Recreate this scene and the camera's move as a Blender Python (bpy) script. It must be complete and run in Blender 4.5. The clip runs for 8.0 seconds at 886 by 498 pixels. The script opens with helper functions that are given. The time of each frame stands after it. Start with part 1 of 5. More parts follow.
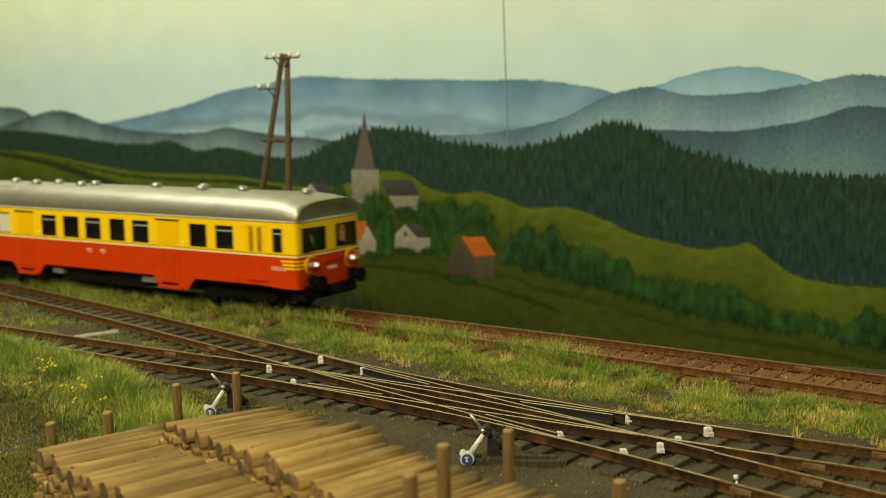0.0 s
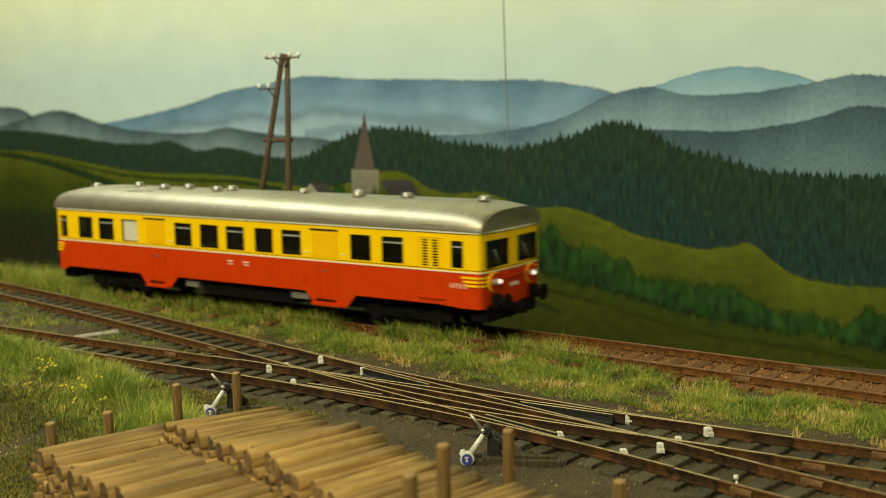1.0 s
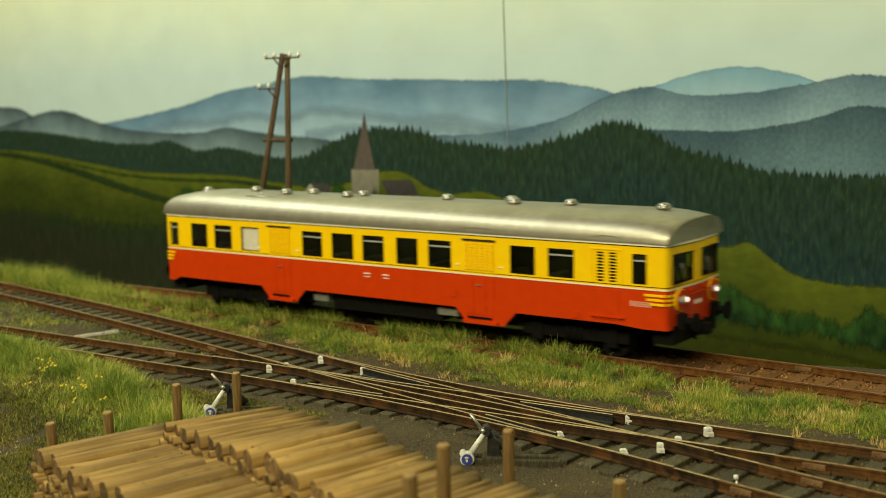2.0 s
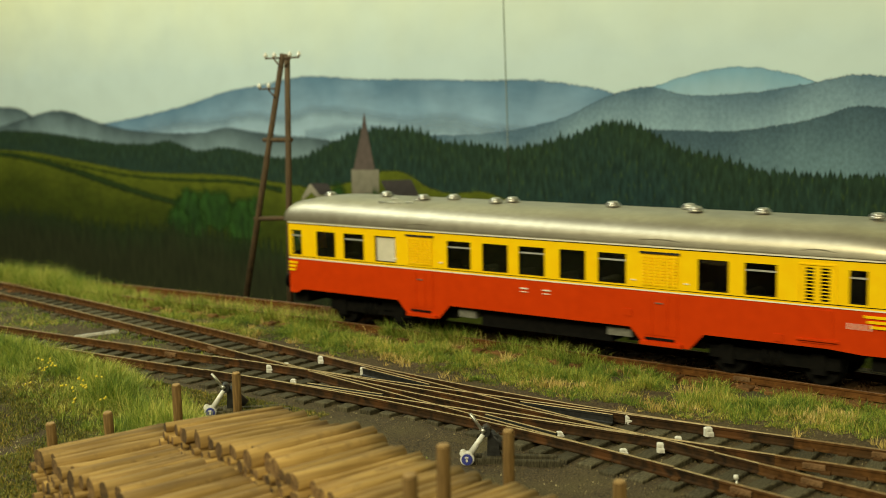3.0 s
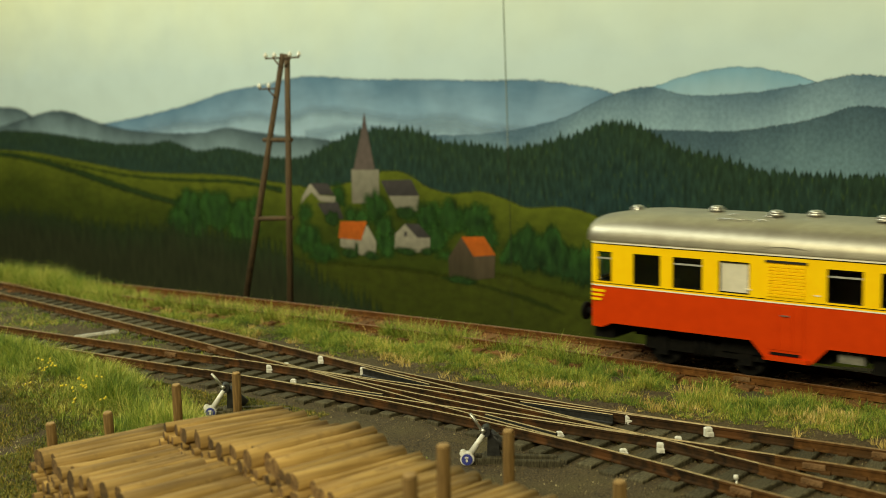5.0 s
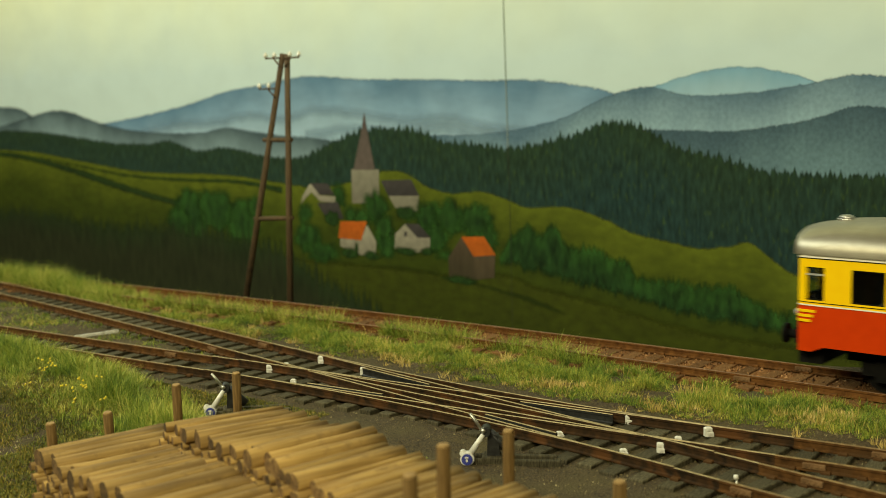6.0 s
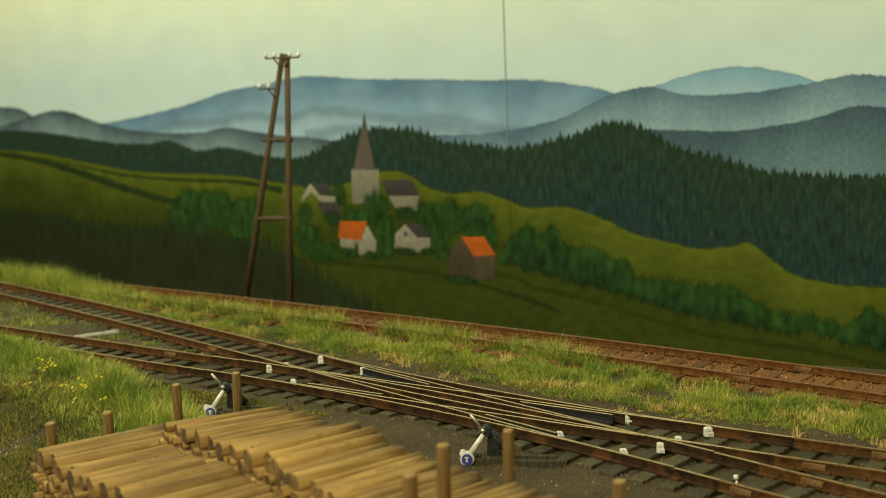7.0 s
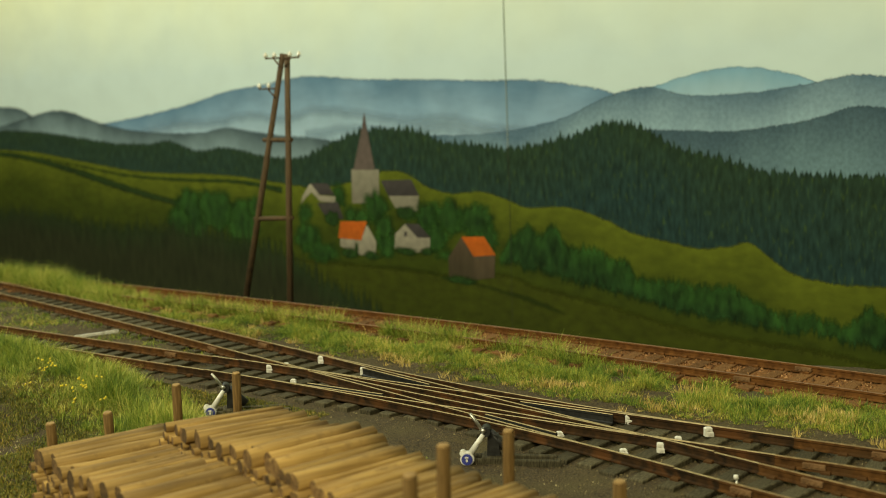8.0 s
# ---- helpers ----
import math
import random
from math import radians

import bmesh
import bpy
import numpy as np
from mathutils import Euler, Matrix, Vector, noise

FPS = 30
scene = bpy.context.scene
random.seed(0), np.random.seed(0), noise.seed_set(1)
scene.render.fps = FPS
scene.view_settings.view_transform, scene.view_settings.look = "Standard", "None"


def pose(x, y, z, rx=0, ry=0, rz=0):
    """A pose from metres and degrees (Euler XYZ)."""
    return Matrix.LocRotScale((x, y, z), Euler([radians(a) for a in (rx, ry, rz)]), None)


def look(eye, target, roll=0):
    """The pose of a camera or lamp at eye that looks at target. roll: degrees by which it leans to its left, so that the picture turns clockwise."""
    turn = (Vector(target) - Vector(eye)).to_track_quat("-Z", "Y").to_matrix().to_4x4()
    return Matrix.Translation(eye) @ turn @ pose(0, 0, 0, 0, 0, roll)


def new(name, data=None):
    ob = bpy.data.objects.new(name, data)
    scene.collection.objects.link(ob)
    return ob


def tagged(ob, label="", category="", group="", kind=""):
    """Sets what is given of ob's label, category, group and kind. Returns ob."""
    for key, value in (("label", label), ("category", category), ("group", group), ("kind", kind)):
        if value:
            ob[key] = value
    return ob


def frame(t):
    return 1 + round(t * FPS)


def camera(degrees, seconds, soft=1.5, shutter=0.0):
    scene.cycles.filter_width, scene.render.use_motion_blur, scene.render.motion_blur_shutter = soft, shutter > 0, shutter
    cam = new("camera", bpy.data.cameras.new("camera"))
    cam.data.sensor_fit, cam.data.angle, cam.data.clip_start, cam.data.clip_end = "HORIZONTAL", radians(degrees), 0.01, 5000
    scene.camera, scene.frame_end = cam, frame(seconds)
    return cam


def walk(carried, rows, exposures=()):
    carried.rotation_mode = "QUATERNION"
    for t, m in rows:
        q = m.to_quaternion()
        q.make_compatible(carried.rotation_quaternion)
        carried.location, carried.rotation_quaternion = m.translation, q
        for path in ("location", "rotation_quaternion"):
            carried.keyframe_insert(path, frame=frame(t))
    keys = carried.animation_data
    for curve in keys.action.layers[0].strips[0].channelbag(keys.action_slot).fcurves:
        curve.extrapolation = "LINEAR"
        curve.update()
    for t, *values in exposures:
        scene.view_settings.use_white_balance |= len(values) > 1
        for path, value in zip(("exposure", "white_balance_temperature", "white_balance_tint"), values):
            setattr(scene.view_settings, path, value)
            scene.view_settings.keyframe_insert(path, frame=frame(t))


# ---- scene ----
# A model railway on a table, at its true (small) size: metres throughout.
cam = camera(41.4, 8.0, soft=0.7, shutter=0.7)
EYE = Vector((0.0, -0.27746, 0.07097))
AIM = Vector((-0.64444, 0.47585, -0.06023))
cam.data.dof.use_dof, cam.data.dof.focus_distance, cam.data.dof.aperture_fstop = True, 0.27, 30
walk(cam, [(0.0, look(EYE, AIM, -1.18)), (8.0, look(EYE, AIM, -1.18))], exposures=[(0.0, 0.0), (8.0, 0.0)])

# ---- light: a warm strip lamp over the layout's front edge, and the hall's own lamps ----
world = bpy.data.worlds.new("hall_light")
scene.world = world
world.use_nodes = True
world.node_tree.nodes["Background"].inputs[0].default_value = (1.0, 0.94, 0.68, 1)
world.node_tree.nodes["Background"].inputs[1].default_value = 0.075


def area_lamp(name, eye, target, sx, sy, watts, colour):
    data = bpy.data.lights.new(name, "AREA")
    data.shape, data.size, data.size_y, data.energy, data.color = "RECTANGLE", sx, sy, watts, colour
    ob = new(name, data)
    ob.matrix_world = look(eye, target)
    return ob


area_lamp("strip_lamp", (-0.60, -0.06, 0.46), (-0.44, 0.08, 0.06), 0.9, 0.10, 2.75, (0.92, 1.0, 0.80))
area_lamp("hall_lamp", (0.02, -1.15, 0.86), (-0.25, 0.0, 0.02), 1.2, 0.40, 19.3, (1.0, 0.94, 0.57))


# ---- materials ----
def surface(name, dark, light, scale=400, rough=0.7, metal=0.0, bump=0.0, stretch=(1, 1, 1), stain=None, stain_scale=60, stain_at=0.6, island=0.0, spec=0.5):
    m = bpy.data.materials.new(name)
    m.use_nodes = True
    nt = m.node_tree
    n, l = nt.nodes, nt.links
    b = n["Principled BSDF"]
    b.inputs["Roughness"].default_value, b.inputs["Metallic"].default_value = rough, metal
    b.inputs["Specular IOR Level"].default_value = spec
    tc, mp = n.new("ShaderNodeTexCoord"), n.new("ShaderNodeMapping")
    mp.inputs["Scale"].default_value = stretch
    l.new(tc.outputs["Object"], mp.inputs["Vector"])
    fine = n.new("ShaderNodeTexNoise")
    fine.inputs["Scale"].default_value, fine.inputs["Detail"].default_value = scale, 5
    l.new(mp.outputs[0], fine.inputs["Vector"])
    ramp = n.new("ShaderNodeValToRGB")
    ramp.color_ramp.elements[0].position, ramp.color_ramp.elements[1].position = 0.3, 0.7
    ramp.color_ramp.elements[0].color, ramp.color_ramp.elements[1].color = (*dark, 1), (*light, 1)
    l.new(fine.outputs["Fac"], ramp.inputs[0])
    out = ramp.outputs[0]
    if stain:
        big = n.new("ShaderNodeTexNoise")
        big.inputs["Scale"].default_value, big.inputs["Detail"].default_value = stain_scale, 4
        l.new(tc.outputs["Object"], big.inputs["Vector"])
        edge = n.new("ShaderNodeMapRange")
        edge.inputs[1].default_value, edge.inputs[2].default_value = stain_at - 0.08, stain_at + 0.08
        l.new(big.outputs["Fac"], edge.inputs[0])
        mix = n.new("ShaderNodeMix")
        mix.data_type = "RGBA"
        l.new(edge.outputs[0], mix.inputs[0])
        l.new(out, mix.inputs[6])
        mix.inputs[7].default_value = (*stain, 1)
        out = mix.outputs[2]
    if island:
        info = n.new("ShaderNodeObjectInfo")
        hsv = n.new("ShaderNodeHueSaturation")
        val = n.new("ShaderNodeMapRange")
        val.inputs[3].default_value, val.inputs[4].default_value = 1 - island, 1 + island
        l.new(info.outputs["Random"], val.inputs[0])
        l.new(val.outputs[0], hsv.inputs["Value"])
        l.new(out, hsv.inputs["Color"])
        out = hsv.outputs[0]
    l.new(out, b.inputs["Base Color"])
    if bump:
        bp = n.new("ShaderNodeBump")
        bp.inputs["Strength"].default_value, bp.inputs["Distance"].default_value = 0.8, bump
        l.new(fine.outputs["Fac"], bp.inputs["Height"])
        l.new(bp.outputs[0], b.inputs["Normal"])
    return m


def blades_material(name, stops, rough=0.75):
    m = bpy.data.materials.new(name)
    m.use_nodes = True
    n, l = m.node_tree.nodes, m.node_tree.links
    b = n["Principled BSDF"]
    b.inputs["Roughness"].default_value = rough
    geo, ramp = n.new("ShaderNodeNewGeometry"), n.new("ShaderNodeValToRGB")
    while len(ramp.color_ramp.elements) < len(stops):
        ramp.color_ramp.elements.new(0.5)
    for e, (p, c) in zip(ramp.color_ramp.elements, stops):
        e.position, e.color = p, (*c, 1)
    tc, big = n.new("ShaderNodeTexCoord"), n.new("ShaderNodeTexNoise")
    big.inputs["Scale"].default_value, big.inputs["Detail"].default_value = 75, 4
    l.new(tc.outputs["Object"], big.inputs["Vector"])
    add = n.new("ShaderNodeMath")
    add.operation = "MULTIPLY_ADD"
    add.inputs[1].default_value = 0.72
    shift = n.new("ShaderNodeMapRange")
    shift.inputs[1].default_value, shift.inputs[2].default_value = 0.3, 0.72
    shift.inputs[3].default_value, shift.inputs[4].default_value = -0.05, 0.42
    l.new(big.outputs["Fac"], shift.inputs[0])
    l.new(geo.outputs["Random Per Island"], add.inputs[0])
    l.new(shift.outputs[0], add.inputs[2])
    l.new(add.outputs[0], ramp.inputs[0])
    l.new(ramp.outputs[0], b.inputs["Base Color"])
    return m


def paint(name, top, low, fade, streak=(0.7, 1.25), scale=(900, 900, 160), dab=0.0, soft=0.0, wobble=1.1, ragged=1.3):
    """Backdrop paint: runs from top at a shape's skyline to low at the depth fade below it, with brush strokes
    and, with soft, a dabbed edge. The shape's UV holds the height over its lower line and the depth under its skyline."""
    m = bpy.data.materials.new(name)
    m.use_nodes = True
    n, l = m.node_tree.nodes, m.node_tree.links
    b = n["Principled BSDF"]
    b.inputs["Roughness"].default_value = 0.85
    b.inputs["Specular IOR Level"].default_value = 0.15

    def node(kind, **values):
        q = n.new(kind)
        for key, value in values.items():
            q.inputs[key].default_value = value
        return q

    def maths(op, a, c):
        q = n.new("ShaderNodeMath")
        q.operation = op
        for i, v in enumerate((a, c)):
            if isinstance(v, float):
                q.inputs[i].default_value = v
            else:
                l.new(v, q.inputs[i])
        return q.outputs[0]
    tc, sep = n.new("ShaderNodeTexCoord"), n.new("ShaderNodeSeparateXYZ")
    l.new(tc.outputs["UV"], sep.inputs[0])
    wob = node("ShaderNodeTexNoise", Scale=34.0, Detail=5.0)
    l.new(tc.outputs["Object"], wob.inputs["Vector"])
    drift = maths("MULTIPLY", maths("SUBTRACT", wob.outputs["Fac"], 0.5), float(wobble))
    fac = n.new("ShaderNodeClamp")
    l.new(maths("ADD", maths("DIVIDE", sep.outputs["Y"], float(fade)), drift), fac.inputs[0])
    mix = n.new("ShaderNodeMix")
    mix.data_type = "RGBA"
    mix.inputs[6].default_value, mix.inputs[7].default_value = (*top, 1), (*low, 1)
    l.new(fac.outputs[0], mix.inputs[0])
    mp, st = n.new("ShaderNodeMapping"), node("ShaderNodeTexNoise", Scale=1.0, Detail=6.0)
    mp.inputs["Scale"].default_value = scale
    l.new(tc.outputs["Object"], mp.inputs["Vector"])
    l.new(mp.outputs[0], st.inputs["Vector"])
    val = n.new("ShaderNodeMapRange")
    val.inputs[1].default_value, val.inputs[2].default_value = 0.3, 0.7
    val.inputs[3].default_value, val.inputs[4].default_value = streak
    l.new(st.outputs["Fac"], val.inputs[0])
    hsv = n.new("ShaderNodeHueSaturation")
    l.new(mix.outputs[2], hsv.inputs["Color"])
    l.new(val.outputs[0], hsv.inputs["Value"])
    out = hsv.outputs[0]
    if dab:
        d = node("ShaderNodeTexNoise", Scale=300.0, Detail=3.0)
        mp2 = n.new("ShaderNodeMapping")
        mp2.inputs["Scale"].default_value = (2.6, 1, 0.8)
        l.new(tc.outputs["Object"], mp2.inputs["Vector"])
        l.new(mp2.outputs[0], d.inputs["Vector"])
        f = n.new("ShaderNodeMapRange")
        f.inputs[1].default_value, f.inputs[2].default_value, f.inputs[4].default_value = 0.57, 0.70, dab
        l.new(d.outputs["Fac"], f.inputs[0])
        mx = n.new("ShaderNodeMix")
        mx.data_type = "RGBA"
        mx.inputs[7].default_value = (0.055, 0.095, 0.018, 1)
        l.new(f.outputs[0], mx.inputs[0])
        l.new(out, mx.inputs[6])
        out = mx.outputs[2]
    l.new(out, b.inputs["Base Color"])
    if soft:
        edge = maths("MINIMUM", sep.outputs["X"], sep.outputs["Y"])
        dabs = node("ShaderNodeTexNoise", Scale=900.0, Detail=3.0)
        l.new(tc.outputs["Object"], dabs.inputs["Vector"])
        a = n.new("ShaderNodeClamp")
        l.new(maths("ADD", maths("DIVIDE", edge, float(soft)), maths("MULTIPLY", maths("SUBTRACT", dabs.outputs["Fac"], 0.62), float(ragged))), a.inputs[0])
        l.new(a.outputs[0], b.inputs["Alpha"])
    bp = node("ShaderNodeBump", Strength=0.25, Distance=0.0003)
    l.new(st.outputs["Fac"], bp.inputs["Height"])
    l.new(bp.outputs[0], b.inputs["Normal"])
    return m


def glow(name, colour, strength):
    m = bpy.data.materials.new(name)
    m.use_nodes = True
    b = m.node_tree.nodes["Principled BSDF"]
    b.inputs["Base Color"].default_value = (*colour, 1)
    b.inputs["Emission Color"].default_value, b.inputs["Emission Strength"].default_value = (*colour, 1), strength
    return m


def glass(name, tint):
    m = bpy.data.materials.new(name)
    m.use_nodes = True
    b = m.node_tree.nodes["Principled BSDF"]
    b.inputs["Base Color"].default_value = (*tint, 1)
    b.inputs["Roughness"].default_value, b.inputs["Transmission Weight"].default_value, b.inputs["IOR"].default_value = 0.04, 1.0, 1.45
    return m


EARTH = surface("earth", (0.025, 0.016, 0.006), (0.105, 0.072, 0.027), 1900, 0.95, bump=0.0012, stain=(0.080, 0.060, 0.020), stain_scale=70, stain_at=0.56)
BALLAST = surface("rusty_ballast", (0.100, 0.040, 0.011), (0.27, 0.126, 0.042), 1300, 0.95, bump=0.0006, spec=0.2)
TIE_DARK = surface("dark_sleeper", (0.028, 0.024, 0.014), (0.120, 0.102, 0.060), 700, 0.9, bump=0.0003, stretch=(6, 1, 1), island=0.3, spec=0.2)
TIE_RUST = surface("rusty_sleeper", (0.095, 0.042, 0.013), (0.225, 0.112, 0.042), 700, 0.9, bump=0.0003, stretch=(6, 1, 1), island=0.3, spec=0.2)
RUST = surface("rail_rust", (0.042, 0.017, 0.003), (0.125, 0.054, 0.014), 600, 0.85, stain=(0.055, 0.028, 0.010), stain_scale=150, spec=0.2)
RUST_RED = surface("rail_red_rust", (0.070, 0.026, 0.005), (0.165, 0.068, 0.016), 600, 0.85, spec=0.2)
RAILTOP = surface("rail_worn_top", (0.135, 0.084, 0.032), (0.31, 0.205, 0.088), 700, 0.6, metal=0.25)
RAILTOP_SLIP = surface("rail_bright_top", (0.25, 0.185, 0.085), (0.46, 0.355, 0.185), 700, 0.5, metal=0.3)
RUST_DARK = surface("rail_dark_rust", (0.014, 0.008, 0.003), (0.055, 0.026, 0.009), 600, 0.85, stain=(0.09, 0.036, 0.010), stain_scale=150, stain_at=0.60, spec=0.2)
PLATE = surface("fishplate_rust", (0.105, 0.056, 0.024), (0.21, 0.118, 0.055), 900, 0.85, spec=0.2)
RAILTOP_RED = surface("rail_rusty_top", (0.14, 0.065, 0.028), (0.27, 0.145, 0.070), 700, 0.6, metal=0.3)
BARK = surface("log_bark", (0.155, 0.082, 0.018), (0.42, 0.262, 0.076), 900, 0.85, bump=0.0004, stretch=(1, 1, 0.06), island=0.20, stain=(0.22, 0.13, 0.038), stain_scale=420, stain_at=0.64)
CUT = surface("log_cut_end", (0.045, 0.024, 0.008), (0.20, 0.115, 0.042), 900, 0.9, island=0.55)
STAKE = surface("stake_wood", (0.080, 0.043, 0.011), (0.195, 0.114, 0.037), 1800, 0.85, stretch=(1, 1, 0.10), bump=0.0002, spec=0.2)
STAKE_TOP = surface("stake_cut_top", (0.23, 0.135, 0.048), (0.42, 0.27, 0.105), 1500, 0.85)
POLE = surface("pole_wood", (0.052, 0.034, 0.018), (0.12, 0.077, 0.040), 1500, 0.85, stretch=(1, 1, 0.08), bump=0.0002, spec=0.3)
PORCELAIN = surface("porcelain", (0.72, 0.70, 0.62), (0.85, 0.84, 0.78), 900, 0.25)
WHITE = surface("white_enamel", (0.62, 0.60, 0.54), (0.82, 0.80, 0.74), 900, 0.45, stain=(0.40, 0.36, 0.30), stain_scale=500, stain_at=0.62)
BLACK = surface("black_iron", (0.012, 0.012, 0.012), (0.035, 0.034, 0.032), 900, 0.55, metal=0.3)
STEEL = surface("bare_steel", (0.42, 0.41, 0.38), (0.6, 0.58, 0.54), 900, 0.35, metal=0.9)
BLUE = surface("blue_disc", (0.03, 0.04, 0.22), (0.05, 0.06, 0.33), 900, 0.4)
YELLOW = surface("railcar_yellow", (0.95, 0.56, 0.002), (0.98, 0.62, 0.003), 300, 0.45, spec=0.12)
RED = surface("railcar_red", (0.55, 0.038, 0.0015), (0.61, 0.045, 0.002), 300, 0.45, spec=0.10)
SILVER = surface("silver_roof", (0.36, 0.325, 0.25), (0.43, 0.39, 0.305), 500, 0.42, metal=0.8, stain=(0.34, 0.305, 0.235), stain_scale=90)
CREAM = surface("cream_line", (0.84, 0.79, 0.62), (0.88, 0.83, 0.68), 600, 0.4)
UNDER = surface("under_black", (0.003, 0.003, 0.003), (0.008, 0.007, 0.006), 700, 0.8, spec=0.1)
TANK = surface("grey_tank", (0.30, 0.29, 0.26), (0.42, 0.41, 0.38), 700, 0.6)
TANK_DULL = surface("dull_tank", (0.12, 0.115, 0.10), (0.24, 0.23, 0.20), 900, 0.7)
SEAT = surface("seat_cover", (0.06, 0.055, 0.045), (0.13, 0.12, 0.10), 900, 0.7)
# near-black, puts the shade inside the railcar into the colour
INSIDE = surface("interior_shade", (0.012, 0.012, 0.012), (0.03, 0.03, 0.028), 700, 0.8)
BLIND = surface("white_blind", (0.62, 0.57, 0.45), (0.71, 0.65, 0.52), 700, 0.6)
PANE = glass("window_glass", (0.75, 0.8, 0.78))
LAMP = glow("headlight_glow", (1.0, 0.80, 0.68), 1.5)
GRASS = blades_material("grass_blades", [(0.0, (0.024, 0.064, 0.004)), (0.3, (0.095, 0.172, 0.012)), (0.55, (0.215, 0.295, 0.028)), (0.82, (0.46, 0.44, 0.062)), (1.0, (0.64, 0.50, 0.12))])
MEADOW = blades_material("meadow_blades", [(0.0, (0.026, 0.072, 0.004)), (0.26, (0.110, 0.190, 0.013)), (0.58, (0.29, 0.355, 0.036)), (1.0, (0.66, 0.57, 0.15))])
STRAW = blades_material("straw_blades", [(0.0, (0.38, 0.27, 0.06)), (0.6, (0.60, 0.44, 0.13)), (1.0, (0.72, 0.56, 0.24))])
MOSS = blades_material("moss_tufts", [(0.0, (0.030, 0.046, 0.005)), (0.5, (0.125, 0.138, 0.015)), (0.8, (0.27, 0.225, 0.034)), (1.0, (0.42, 0.30, 0.055))])
FLOWER = surface("yellow_flower", (0.70, 0.52, 0.02), (0.85, 0.68, 0.05), 900, 0.6)


# ---- mesh helpers ----
def box(bm, x0, x1, y0, y1, z0, z1):
    v = [bm.verts.new((x, y, z)) for x in (x0, x1) for y in (y0, y1) for z in (z0, z1)]
    for f in ((0, 1, 3, 2), (4, 6, 7, 5), (0, 4, 5, 1), (2, 3, 7, 6), (0, 2, 6, 4), (1, 5, 7, 3)):
        bm.faces.new([v[i] for i in f])
    return v


def chamfer_box(bm, x0, x1, y0, y1, z0, z1, c):
    """A box whose upper edges are worn down by c."""
    low = [bm.verts.new(p) for p in ((x0, y0, z0), (x1, y0, z0), (x1, y1, z0), (x0, y1, z0))]
    mid = [bm.verts.new(p) for p in ((x0, y0, z1 - c), (x1, y0, z1 - c), (x1, y1, z1 - c), (x0, y1, z1 - c))]
    top = [bm.verts.new(p) for p in ((x0 + c, y0 + c, z1), (x1 - c, y0 + c, z1), (x1 - c, y1 - c, z1), (x0 + c, y1 - c, z1))]
    bm.faces.new(low[::-1])
    bm.faces.new(top)
    for a, b in ((low, mid), (mid, top)):
        for i in range(4):
            bm.faces.new((a[i], a[(i + 1) % 4], b[(i + 1) % 4], b[i]))


def tube(bm, a, b, ra, rb=None, seg=10, cap=0):
    """A tapered round bar from a to b; cap gives the material slot of its far end."""
    a, b = Vector(a), Vector(b)
    rb = ra if rb is None else rb
    q = (b - a).to_track_quat("Z", "Y").to_matrix()
    rings = []
    for p, r in ((a, ra), (b, rb)):
        rings.append([bm.verts.new(p + q @ Vector((r * math.cos(2 * math.pi * i / seg), r * math.sin(2 * math.pi * i / seg), 0))) for i in range(seg)])
    for i in range(seg):
        f = bm.faces.new((rings[0][i], rings[0][(i + 1) % seg], rings[1][(i + 1) % seg], rings[1][i]))
        f.smooth = True
    bm.faces.new(rings[0][::-1]).material_index = cap
    bm.faces.new(rings[1]).material_index = cap


def mesh_of(name, bm, *materials):
    bmesh.ops.recalc_face_normals(bm, faces=bm.faces)
    me = bpy.data.meshes.new(name)
    bm.to_mesh(me)
    bm.free()
    for m in materials:
        me.materials.append(m)
    return me


def part(name, bm, material, parent=None, label=""):
    ms = material if isinstance(material, (list, tuple)) else (material,)
    ob = new(name, mesh_of(name, bm, *ms))
    ob.parent = parent
    return tagged(ob, label)


def thing(name, m, label, category, group="", kind=""):
    ob = new(name)
    ob.empty_display_size = 0.005
    ob.matrix_world = m
    return tagged(ob, label, category, group, kind)


def shared(name, me, parent, m):
    ob = new(name, me)
    ob.parent = parent
    ob.matrix_local = m
    return ob


# ---- plan of the tracks ----
CURVE = -0.3342


def main_y(x):
    """The standard-gauge line's middle: a long gentle curve, straight beyond its ends."""
    if x < -0.38:
        return 0.5 * CURVE * 0.38 ** 2 - CURVE * 0.38 * (x + 0.38)
    return 0.5 * CURVE * x * x


def line_p(x):
    t = max(x, -0.46) + 0.2
    return 0.41046 * t ** 3 - 0.02885 * t * t - 0.12094 * t - 0.06881


def line_q(x):
    t = max(x, -0.44) + 0.2
    return 0.0445 * t * t + 0.1338 * t - 0.07596


def rough(x, y, s, seed=0.0):
    return noise.noise(Vector((x * s, y * s, seed)))


def ground_z(x, y):
    z = -0.0030 + 0.0007 * rough(x, y, 60) + 0.0003 * rough(x, y, 300, 3.0)
    edge = main_y(x) + 0.0155 + 0.010 * min(1, max(0, (x + 0.145) / 0.05))
    z += 0.0018 * min(1, max(0, (x + 0.145) / 0.05)) * min(1, max(0, (y - main_y(x) - 0.0135) / 0.004))
    if y > edge:
        z -= 0.9 * (y - edge) if y < edge + 0.05 else 0.045
    if y < line_q(x) - 0.010 and x < -0.225:
        k = min(1, (line_q(x) - 0.010 - y) / 0.012) * min(1, (-0.225 - x) / 0.045)
        z += 0.0036 * k * (3 - 2 * k) * k
    return z


